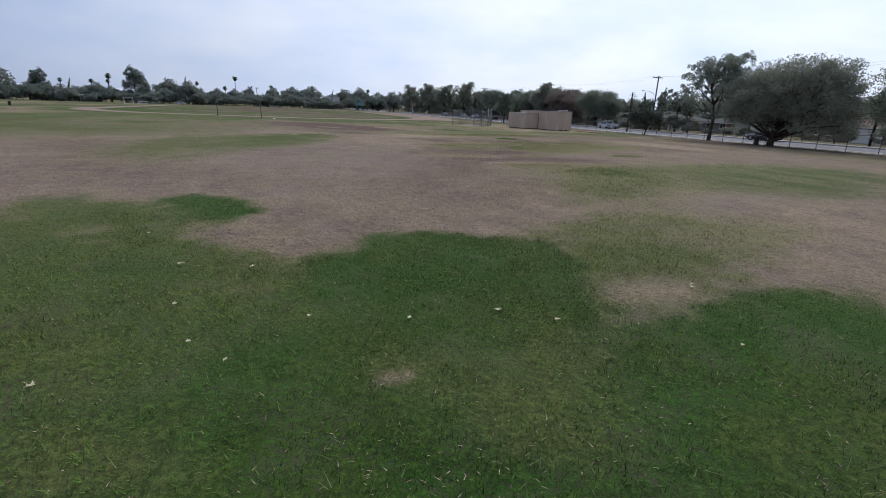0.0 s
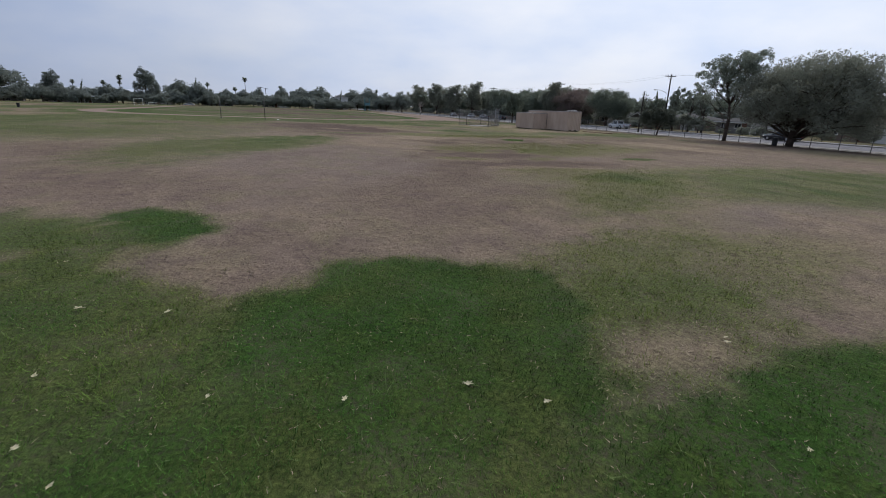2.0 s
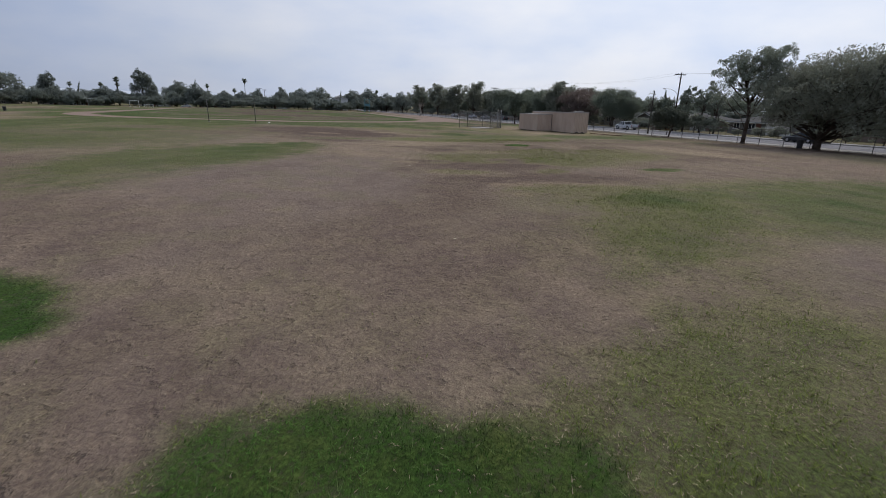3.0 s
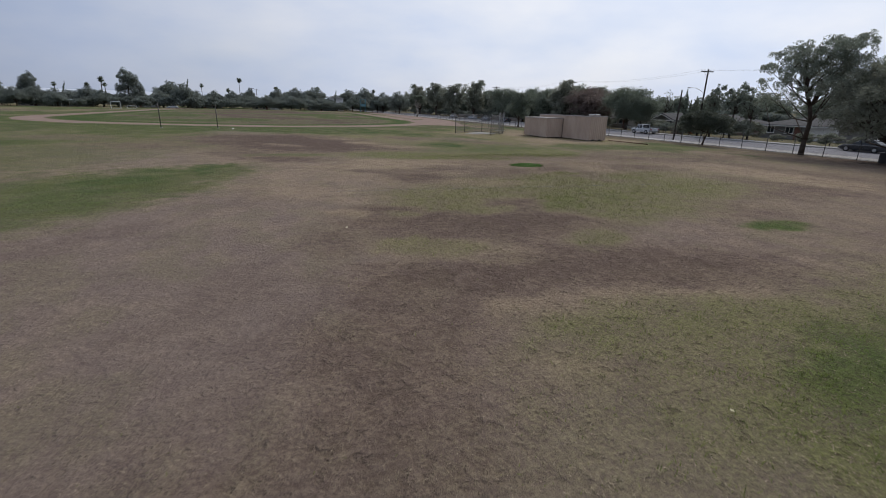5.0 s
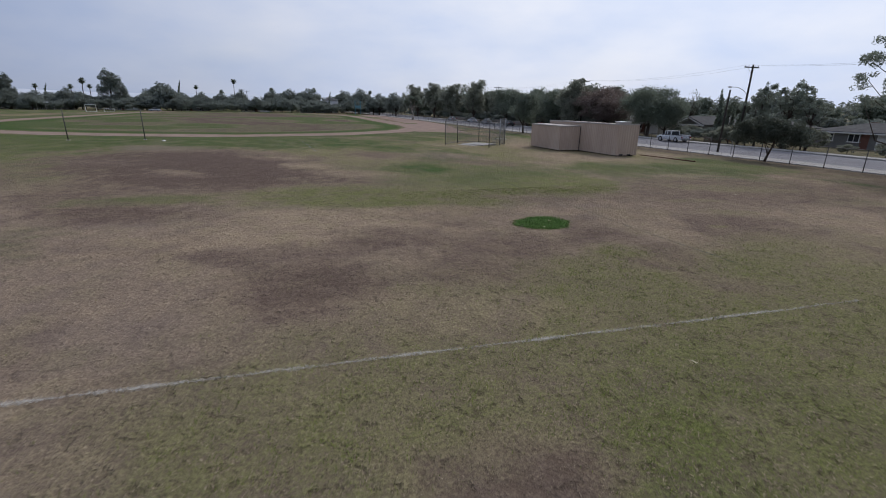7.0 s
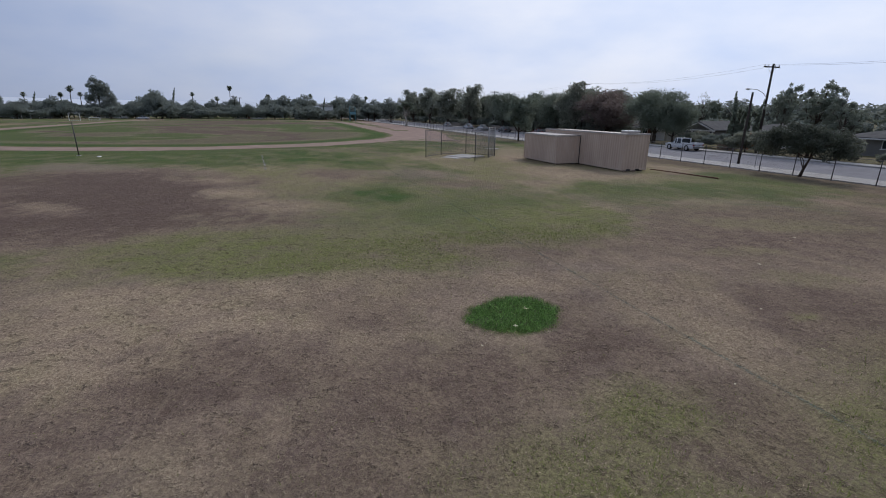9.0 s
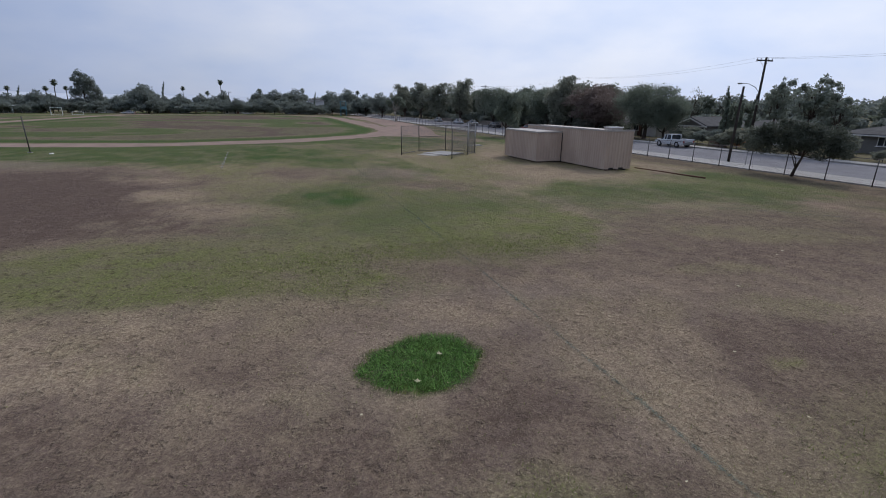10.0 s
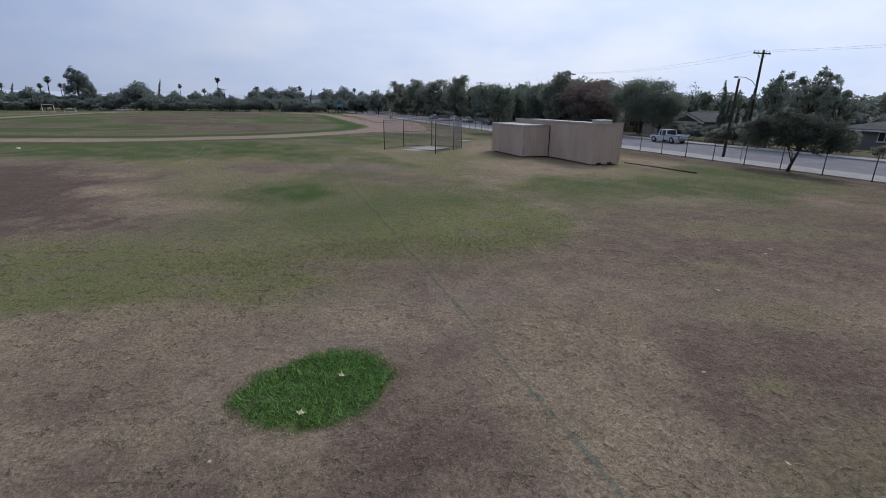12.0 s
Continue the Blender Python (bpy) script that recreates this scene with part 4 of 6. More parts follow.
# ---- throwing cage ----
def build_cage():
    cage = empty("throwing_cage", (33.5, 76.4, 0.0))
    tagged(cage, "chain-link throwing cage with dark posts round a concrete pad", "sports cage")
    corners = [(33.1, 72.0), (29.5, 76.4), (32.1, 79.3), (35.4, 80.3), (37.5, 77.1), (36.1, 75.6)]
    h = 2.7
    for k, (x, y) in enumerate(corners):
        tall = 3.1 if k in (4, 5) else h
        z = gz(x, y)
        part("post", tube(bmesh.new(), (x - 33.5, y - 76.4, z - 0.1), (x - 33.5, y - 76.4, z + tall), 0.04 if k < 4 else 0.055), OLD_POST if k < 4 else GALV, cage, smooth=True)
    for k in range(len(corners) - 1):
        a, b = Vector(corners[k]), Vector(corners[k + 1])
        if k == 0:
            continue
        za, zb = gz(*a), gz(*b)
        pa, pb = Vector((a.x - 33.5, a.y - 76.4, za)), Vector((b.x - 33.5, b.y - 76.4, zb))
        tall = 3.05 if k == 4 else h
        for dz in (tall - 0.03, 0.12) + ((1.55,) if k in (2, 4) else ()):
            part("rail", tube(bmesh.new(), pa + Vector((0, 0, dz)), pb + Vector((0, 0, dz)), 0.025, sides=6), OLD_POST, cage)
        width = (b - a).length
        me = link_panel(width, tall - 0.1, 0.1 if k < 4 else 0.07, 0.0045 if k < 4 else 0.007)
        ob = new("chain_link", me)
        ob.parent = cage
        ob.matrix_basis = pose(pa.x, pa.y, za + 0.05, 0, 0, math.degrees(math.atan2(b.y - a.y, b.x - a.x)))
    a, b = Vector(corners[0]), Vector(corners[5])
    pa, pb = Vector((a.x - 33.5, a.y - 76.4, gz(*a))), Vector((b.x - 33.5, b.y - 76.4, gz(*b)))
    part("rail", tube(bmesh.new(), pa + Vector((0, 0, h - 0.05)), pb + Vector((0, 0, h - 0.05)), 0.025, sides=6), OLD_POST, cage)
    ob = new("chain_link", link_panel((b - a).length, h - 0.1, 0.1, 0.0045))
    ob.parent = cage
    ob.matrix_basis = pose(pa.x, pa.y, pa.z + 0.05, 0, 0, math.degrees(math.atan2(b.y - a.y, b.x - a.x)))


build_cage()
pad = empty("concrete_pad", (34.0, 76.9, gz(34.0, 76.9)), 33)
tagged(pad, "flat pale concrete throwing pad inside the cage", "concrete pad")
part("slab_top", boxed((0, 0, 0.05), (2.9, 3.0, 0.10), 0.02), CONCRETE, pad)
part("apron", boxed((-2.1, 0.2, 0.03), (1.2, 2.2, 0.06), 0.02), KERB, pad)


# ---- trees ----
def leaf_cloud(rng, blobs, count, size, fill=0.45, droop=0.0, sprays=9, corners=4, spread=0.42):
    """Leaves gathered in sprays over ellipsoids (x, y, z, rx, ry, rz), so that the outline is uneven."""
    blobs = np.asarray(blobs, float)
    weight = (blobs[:, 3] * blobs[:, 4] * blobs[:, 5]) ** 0.72
    if sprays:
        n = len(blobs) * sprays
        host = np.repeat(np.arange(len(blobs)), sprays)
        d = rng.normal(size=(n, 3))
        d[:, 2] += 0.25
        d /= np.linalg.norm(d, axis=1)[:, None]
        r = 0.45 + 0.62 * rng.random(n) ** 0.8
        c = blobs[host, :3] + d * blobs[host, 3:] * r[:, None]
        s = blobs[host, 3:] * (spread * (0.75 + 0.6 * rng.random(n)))[:, None] * np.array([1.05, 1.05, 0.98])
        weight = weight[host] * (0.4 + 1.2 * rng.random(n))
        blobs = np.concatenate([c, s], 1)
    pick = rng.choice(len(blobs), count, p=weight / weight.sum())
    d = rng.normal(size=(count, 3))
    d /= np.linalg.norm(d, axis=1)[:, None]
    r = fill + (1 - fill) * rng.random(count) ** 0.6
    r *= 1 + 0.12 * np.clip(rng.normal(size=count), -1.5, 1.2)
    c = blobs[pick, :3] + d * blobs[pick, 3:] * r[:, None]
    u = rng.normal(size=(count, 3))
    u[:, 2] -= droop
    u /= np.linalg.norm(u, axis=1)[:, None]
    w = np.cross(u, rng.normal(size=(count, 3)))
    w /= np.linalg.norm(w, axis=1)[:, None]
    s = size * (0.55 + 0.9 * rng.random(count))[:, None]
    u, w = u * s, w * s * 0.46
    if corners == 3:
        v = np.stack([c - u, c + 0.3 * u + 1.25 * w, c + 0.9 * u - 1.1 * w], 1).reshape(-1, 3)
    else:
        v = np.stack([c - u, c - 0.15 * u + w, c + u, c - 0.15 * u - w], 1).reshape(-1, 3)
    return v, np.arange(count * corners).reshape(-1, corners)


def grow(name, label, blobs, trunk, leaves, size, leaf_mat, bark=BARK, r0=0.25, seed=1, category="tree", fill=0.45, droop=0.0, twigs=2, sprays=9, corners=4, spread=0.42):
    """A tree at the origin: a bent tapered trunk, a limb to every clump of the crown, and leaves."""
    rng = np.random.RandomState(seed)
    top = empty(name)
    tagged(top, label, category)
    bm = bmesh.new()
    pts = [Vector(p) for p in trunk]
    n, n_blobs = len(pts) - 1, len(blobs)
    for k in range(n):
        ra, rb = r0 * (1 - 0.55 * k / n), r0 * (1 - 0.55 * (k + 1) / n)
        if k == 0:
            tube(bm, pts[0] - Vector((0, 0, 0.15)), pts[0] + (pts[1] - pts[0]) * 0.12, ra * 1.45, ra, 9)
        tube(bm, pts[k], pts[k + 1], ra, rb, 9)
    for b in blobs:
        c = Vector(b[:3])
        low = [j for j in range(1, n + 1) if pts[j].z + 0.7 * math.hypot(pts[j].x - c.x, pts[j].y - c.y) < c.z]
        k = max(low) if low else min(2, n)
        start, mid = pts[k], (pts[k] + c) / 2 + Vector(rng.normal(size=3)) * 0.12 * (c - pts[k]).length
        mid.z = max(mid.z - 0.06 * (c - start).length, min(start.z, c.z))
        r = r0 * (0.34 if n_blobs < 18 else 0.24)
        tube(bm, start, mid, r, r * 0.7, 6)
        tube(bm, mid, c, r * 0.7, r * 0.3, 6)
        for _ in range(twigs):
            d = Vector(rng.normal(size=3)).normalized()
            tube(bm, mid.lerp(c, 0.6), c + Vector((d.x * b[3], d.y * b[4], d.z * b[5])) * 0.9, r * 0.3, r * 0.06, 4)
    part("trunk", bm, bark, top, smooth=True)
    v, f = leaf_cloud(rng, blobs, leaves, size, fill, droop, sprays, corners, spread)
    crown = new("crown", mesh_np("crown", v, f, leaf_mat))
    crown.parent = top
    return top


def clumps(rng, h0, h1, rx, ry, count, size):
    """Clumps of a rounded crown between two heights."""
    out = []
    zc, rz = (h0 + h1) / 2, (h1 - h0) / 2
    for _ in range(count):
        d = rng.normal(size=3)
        d /= np.linalg.norm(d)
        q = 0.25 + 0.5 * rng.random()
        s = size * (0.75 + 0.5 * rng.random())
        out.append((d[0] * rx * q, d[1] * ry * q, zc + d[2] * rz * q, rx * s, ry * s, rz * s * 0.95))
    return out


def place(ob, x, y, s=1.0, turn=0.0, sz=None):
    ob.matrix_basis = pose(x, y, gz(x, y), 0, 0, turn) @ Matrix.Diagonal((s, s, sz or s, 1))
    return ob


def again(ob, x, y, s=1.0, turn=0.0, sz=None):
    keep = ob.scale.copy()
    ob.scale = (1, 1, 1)
    c = copy_thing(ob, pose(x, y, gz(x, y), 0, 0, turn) @ Matrix.Diagonal((s, s, sz or s, 1)))
    ob.scale = keep
    return c


# The two old trees and the slim one beside the fence.
oak_rng = np.random.RandomState(77)
oak_blobs = []
for k in range(13):
    side = 4.9 - 0.98 * k
    crest = np.interp(side, (-7.6, -6.4, -4.2, -2, 0, 4, 5.5), (6.4, 8.2, 9.6, 8.9, 8.9, 8.5, 7.4))
    base = np.interp(side, (-7.6, -5, -3, 0, 2, 5.5), (1.8, 1.7, 2.4, 2.9, 2.7, 2.9))
    depth = 3.4 * math.sqrt(max(0.12, 1 - ((side + 1.0) / 7.2) ** 2))
    levels = int((crest - base - 1.6) / 1.35) + 1
    for j in range(levels):
        z = base + 0.9 + (crest - base - 2.1) * j / max(1, levels - 1)
        inward = 1 - 0.45 * (j / max(1, levels - 1)) ** 2
        for x in (-depth * inward, 0.0, depth * inward):
            dx, dy, dz = oak_rng.normal(size=3) * (0.4, 0.35, 0.25)
            oak_blobs.append((x + dx, side + dy, z + dz, 1.5, 1.25 + 0.4 * oak_rng.random(), 1.0 + 0.35 * oak_rng.random()))
oak = grow("tree", "broad dark evergreen tree with a thick short trunk by the fence", oak_blobs,
           [(0, 0, 0), (0.05, 0.0, 0.9), (0.0, -0.15, 2.2), (0.0, -0.6, 3.6), (0.1, -1.4, 5.4)], 105000, 0.10, LEAF_DARK, r0=0.40, seed=3, twigs=1, fill=0.5, sprays=6, spread=0.5, corners=3)
place(oak, 54.0, 36.0)
oak_2 = grow("tree", "dark leafy tree with light green tips by the fence", clumps(np.random.RandomState(5), 0.7, 8.4, 4.2, 4.4, 16, 0.40),
             [(0, 0, 0), (0.1, 0.1, 1.4), (0.0, 0.0, 3.2), (0.1, -0.1, 5.0)], 42000, 0.10, LEAF_MID, r0=0.3, seed=8, fill=0.25, sprays=10, spread=0.55, corners=3)
place(oak_2, 54.3, 23.2)
gum_rng = np.random.RandomState(19)
gum_blobs = []
for k in range(40):
    a, q = 2.4 * k, math.sqrt((k + 0.5) / 40)
    gum_blobs.append((0.95 * gum_rng.normal(), 3.7 * q * math.sin(a) - 0.3, 8.0 + 2.4 * q * math.cos(a) + 0.25 * gum_rng.normal(), 0.95, 0.85 + 0.4 * gum_rng.random(), 0.7 + 0.35 * gum_rng.random()))
gum_blobs += [(0.0, 5.0, 6.8, 0.9, 1.0, 0.7), (0.1, 5.2, 8.2, 0.9, 1.1, 0.8), (0.0, 4.6, 9.3, 0.9, 1.0, 0.7), (0.0, 4.9, 5.2, 0.8, 1.0, 0.6), (0.0, 4.3, 5.4, 0.9, 1.0, 0.6), (0.1, 3.2, 5.9, 0.9, 0.9, 0.6), (0.0, 3.6, 8.6, 0.9, 1.1, 0.9), (0.1, 2.6, 9.9, 0.9, 1.1, 0.8), (0.0, -2.8, 10.0, 1.0, 1.2, 0.8), (0.1, -3.6, 6.4, 1.0, 1.2, 0.9), (0.2, -2.2, 5.2, 1.0, 1.2, 0.7), (0.2, -1.2, 4.4, 0.9, 0.9, 0.6)]
gum = grow("tree", "tall open gum tree with a pale forked trunk by the fence", gum_blobs,
    [(0, 0, 0), (0.1, 0.05, 1.5), (0.0, -0.1, 3.2), (0.1, 0.3, 4.6), (0.0, 0.9, 6.0), (0.1, 1.3, 7.6)], 35000, 0.085, LEAF_GUM, r0=0.25, seed=9, fill=0.35, droop=0.4, twigs=2, sprays=7, spread=0.40, corners=3)
place(gum, 54.35, 44.6)
slim = grow("tree", "small leaning tree with a low dark crown beside the fence", [
    (0.2, 1.7, 2.9, 1.2, 1.3, 0.9), (0.2, -0.6, 3.0, 1.2, 1.4, 1.0), (0.1, 3.0, 2.6, 1.0, 1.2, 0.8), (-0.1, -1.9, 2.6, 1.0, 1.2, 0.9), (0.0, 0.6, 3.7, 1.1, 1.3, 0.7), (0.1, 0.8, 2.2, 1.1, 1.6, 0.6), (0.0, -2.9, 2.2, 0.8, 1.0, 0.7)],
    [(0, 0, 0), (0.02, -0.14, 0.6), (0.1, -0.4, 1.5), (0.1, -0.5, 2.6)], 20000, 0.085, LEAF_DEEP, r0=0.12, seed=12, fill=0.2, sprays=10, twigs=4, spread=0.5, corners=3)
place(slim, 54.35, 56.3)

# Kinds of street and background trees.
round_tree = grow("tree", "dense round-headed dark green street tree", clumps(np.random.RandomState(21), 1.4, 9.4, 5.9, 5.9, 20, 0.40), [(0, 0, 0), (0.1, 0, 1.6), (0, 0.1, 3.2), (0, 0, 5)], 26000, 0.15, LEAF_MID, r0=0.36, seed=22, fill=0.35, sprays=12, spread=0.55, corners=3)
place(round_tree, 76.0, 95.5, 0.93)
tall_tree = grow("tree", "tall dark street tree with an uneven crown", clumps(np.random.RandomState(31), 0.9, 12.8, 6.0, 6.0, 26, 0.32), [(0, 0, 0), (0.2, 0, 2), (0, 0.3, 4.5), (0.2, 0, 7.5)], 11000, 0.26, LEAF_DARK, r0=0.4, seed=32, fill=0.3, sprays=12, corners=3)
place(tall_tree, 71.5, 191.0)
airy = grow("tree", "open light-crowned street tree with gaps between clumps", clumps(np.random.RandomState(41), 2.2, 9.0, 2.7, 2.7, 17, 0.30), [(0, 0, 0), (0.1, 0.1, 1.8), (0, 0, 3.8), (0.1, 0, 6)], 8500, 0.10, LEAF_GUM, r0=0.18, seed=42, fill=0.15, twigs=3, sprays=7, spread=0.36, corners=3)
place(airy, 74.0, 72.7, 0.95, 0, 1.0)
red_tree = grow("tree", "broad reddish-brown leaved tree behind the containers", clumps(np.random.RandomState(51), 1.0, 9.2, 5.4, 6.2, 20, 0.36), [(0, 0, 0), (0.1, 0, 1.5), (0, 0, 3.5), (0, 0.1, 5.5)], 22000, 0.15, LEAF_RED, r0=0.32, seed=52, fill=0.35, sprays=12, spread=0.55, corners=3)
place(red_tree, 74.5, 106.5, 1.2, 0, 1.05)
shrub = grow("shrub", "large dark garden shrub", clumps(np.random.RandomState(61), 0.1, 3.4, 2.4, 2.4, 8, 0.5), [(0, 0, 0), (0.05, 0, 0.5), (0, 0, 1.4)], 4600, 0.14, LEAF_DARK, r0=0.1, seed=62, category="shrub", fill=0.25)
place(shrub, 73.4, 66.0)
bush = grow("bush", "pale grey-green bush at the field's far edge", clumps(np.random.RandomState(71), 0.1, 4.6, 4.0, 4.0, 9, 0.45), [(0, 0, 0), (0, 0, 0.6), (0, 0, 1.8)], 3000, 0.3, LEAF_GREY_HAZED, r0=0.12, seed=72, category="bush", fill=0.25, corners=3)
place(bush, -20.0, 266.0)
far_tree = grow("tree", "full dark tree beyond the playing field", clumps(np.random.RandomState(81), 0.5, 12.3, 7.6, 7.6, 20, 0.36), [(0, 0, 0), (0.1, 0, 2), (0, 0, 5)], 7000, 0.40, LEAF_GREY_HAZED, r0=0.4, seed=82, fill=0.55, corners=3, sprays=8, spread=0.55, twigs=1)
place(far_tree, -36.0, 272.0, 0.98)
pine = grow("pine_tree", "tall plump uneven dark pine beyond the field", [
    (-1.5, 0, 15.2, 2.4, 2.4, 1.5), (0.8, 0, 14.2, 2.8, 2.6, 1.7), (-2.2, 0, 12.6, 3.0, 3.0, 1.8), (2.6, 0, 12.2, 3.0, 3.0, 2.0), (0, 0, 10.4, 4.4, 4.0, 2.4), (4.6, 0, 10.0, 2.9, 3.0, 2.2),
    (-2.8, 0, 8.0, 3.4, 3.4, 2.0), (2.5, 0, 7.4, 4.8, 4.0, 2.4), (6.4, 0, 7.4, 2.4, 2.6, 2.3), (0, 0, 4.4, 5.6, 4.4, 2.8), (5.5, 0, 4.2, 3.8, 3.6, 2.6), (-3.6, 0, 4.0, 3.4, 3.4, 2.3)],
    [(0, 0, 0), (0.3, 0, 4), (0.2, 0, 9), (0.2, 0, 14)], 12000, 0.36, LEAF_GREY_HAZED, r0=0.45, seed=92, category="tree", fill=0.5, spread=0.5, corners=3, twigs=1)
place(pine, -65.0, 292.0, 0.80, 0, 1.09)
cypress = grow("cypress_tree", "narrow dark wind-bent cypress", [(0.02 * k * k, 0.03 * k * k, 0.7 + k * 0.95, 0.6 - 0.065 * k, 0.6 - 0.065 * k, 0.85) for k in range(8)], [(0, 0, 0), (0, 0, 2), (0.1, 0.1, 4)], 2600, 0.17, LEAF_MID, r0=0.14, seed=95, category="tree", fill=0.3)
place(cypress, 80.0, 84.0)


def palm(x, y, height, label="tall slender fan palm with a shaggy skirt", head=1.0):
    top = empty("palm_tree", (x, y, gz(x, y)))
    tagged(top, label, "palm")
    rng = np.random.RandomState(int(abs(x * 13 + y)))
    bm = bmesh.new()
    lean = Vector((rng.normal() * 0.25, rng.normal() * 0.25, 0))
    prev = Vector((0, 0, -0.2))
    for k in range(1, 7):
        p = lean * (k / 6) ** 2 + Vector((0, 0, height * 0.9 * k / 6))
        tube(bm, prev, p, 0.27 - 0.015 * k, 0.26 - 0.015 * k, 8)
        prev = p
    part("trunk", bm, BARK, top, smooth=True)
    v, f = [], []
    for k in range(70):
        a, e = rng.random() * 6.283, rng.uniform(-1.35, 1.2)
        ln = head * (1.9 if e > -0.5 else 1.5)
        d = Vector((math.cos(a) * math.cos(e), math.sin(a) * math.cos(e), math.sin(e)))
        side = d.cross(Vector((0, 0, 1))).normalized() * 0.45 * head
        b = prev
        tip = b + d * ln + Vector((0, 0, -0.25 * head))
        mid = b + d * ln * 0.6
        n = len(v)
        v += [tuple(b), tuple(mid + side), tuple(tip), tuple(mid - side)]
        f.append((n, n + 1, n + 2, n + 3))
    crown = new("crown", mesh_np("crown", v, f, LEAF_PALM))
    crown.parent = top
    return top


for x, y, h, head in ((-109, 330, 12.2, 1.1), (-77.7, 297, 14.4, 1.35), (-59.4, 500, 18.8, 1.7), (-24, 449, 23.0, 1.9), (-121, 330, 15.6, 1.5), (4.5, 440, 16.4, 1.7), (36, 400, 16.4, 1.5), (-30, 420, 13.2, 1.5), (-97, 340, 12.5, 1.2), (-90, 345, 13.0, 1.1), (60, 300, 13.0, 1.0)):
    palm(x, y, h, head=0.75 * head)

for kind, rows in (
    (round_tree, ((75.5, 125.5, 0.92, 40, 0.98), (73.0, 136.0, 0.82, 120, 0.9), (73.0, 148.5, 0.98, 200, 1.06))),
    (tall_tree, ((72.5, 172.0, 0.95, 70, 1.05), (71.5, 212.0, 1.05, 160, 1.1), (71.0, 236.0, 1.1, 250, 1.1), (73.5, 115.5, 0.78, 310, 0.86), (76, 262, 1.0, 20, 1.0), (77, 163, 0.75, 200, 0.75))),
    (airy, ((74.2, 69.0, 1.05, 80, 1.02), (74.0, 65.8, 0.9, 200, 0.82), (79.0, 99.5, 0.8, 30, 0.75))),
    (shrub, ((73.6, 69.6, 1.15, 50, None), (73.2, 73.4, 1.0, 100, None), (73.8, 76.6, 0.9, 150, None), (74.6, 61.4, 0.4, 200, None), (74.0, 79.4, 0.62, 10, None), (76.6, 86.5, 0.8, 80, None), (77.5, 89.5, 0.7, 40, None), (73.4, 44.5, 0.55, 0, None), (73.2, 47.6, 0.6, 70, None), (73.6, 50.4, 0.5, 140, None), (73.3, 53.6, 0.6, 200, None), (73.5, 57.0, 0.55, 290, None), (74, 40.5, 0.9, 0, None), (74.5, 34.0, 1.0, 130, None), (76.5, 103.0, 0.9, 60, None), (75.5, 111, 0.9, 160, None), (76.5, 120, 1.0, 20, None), (76, 131, 1.0, 220, None), (76, 143, 1.0, 260, None))),
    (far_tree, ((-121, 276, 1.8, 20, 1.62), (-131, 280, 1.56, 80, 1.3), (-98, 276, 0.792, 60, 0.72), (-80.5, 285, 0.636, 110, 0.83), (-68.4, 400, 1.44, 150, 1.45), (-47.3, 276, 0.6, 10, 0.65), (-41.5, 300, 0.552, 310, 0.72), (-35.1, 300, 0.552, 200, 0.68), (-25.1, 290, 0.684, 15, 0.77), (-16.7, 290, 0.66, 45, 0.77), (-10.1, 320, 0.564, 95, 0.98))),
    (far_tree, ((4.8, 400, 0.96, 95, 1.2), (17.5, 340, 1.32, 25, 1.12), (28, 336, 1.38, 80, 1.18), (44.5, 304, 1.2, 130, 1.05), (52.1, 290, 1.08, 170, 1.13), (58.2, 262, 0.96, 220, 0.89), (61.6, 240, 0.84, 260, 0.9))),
    (pine, ((-104.0, 290, 0.62, 180, 0.9),)),
    (cypress, ((82.0, 86.3, 0.85, 180, 0.82), (82.2, 85.3, 0.8, 170, 0.76), (81.8, 84.4, 0.85, 190, 0.84), (82.1, 83.5, 0.75, 165, 0.78), (82.3, 82.5, 0.8, 185, 0.85), (82.0, 81.6, 0.7, 175, 0.72), (35.6, 284, 1.1, 0, 1.35), (-105.9, 330, 1.2, 0, 1.55), (-59.6, 420, 1.8, 0, 2.4))),
):
    for x, y, s, turn, sz in rows:
        again(kind, x, y, s, turn, sz)
mid_tree = grow("tree", "dark leafy garden tree behind the street", clumps(np.random.RandomState(85), 0.8, 11.0, 5.6, 5.6, 22, 0.34), [(0, 0, 0), (0.1, 0, 2), (0, 0, 5)], 7500, 0.3, LEAF_MID, r0=0.34, seed=86, fill=0.3, corners=3, sprays=10, twigs=1)
place(mid_tree, 82.0, 113.0, 0.85)
again(mid_tree, 54.0, 103.0, 0.5, 150, 0.72)

# Fillers: the far edge of the field, the gardens across the street, and the blocks behind.
fill_rng = np.random.RandomState(77)
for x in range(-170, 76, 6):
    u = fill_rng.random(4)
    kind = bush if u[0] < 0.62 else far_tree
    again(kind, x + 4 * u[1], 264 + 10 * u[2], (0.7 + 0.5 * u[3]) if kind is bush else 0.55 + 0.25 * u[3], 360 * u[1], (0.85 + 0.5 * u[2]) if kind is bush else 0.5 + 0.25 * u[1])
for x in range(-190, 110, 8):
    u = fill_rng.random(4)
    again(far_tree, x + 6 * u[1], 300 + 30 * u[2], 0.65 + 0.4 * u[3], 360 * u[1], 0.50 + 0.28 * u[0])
for y in range(108, 262, 8):
    u = fill_rng.random(4)
    again((mid_tree, mid_tree, far_tree)[int(u[0] * 3)], 79 + 5 * u[1], y + 4 * u[2], 0.78 + 0.2 * u[3], 360 * u[1], 0.78 + 0.26 * u[2])
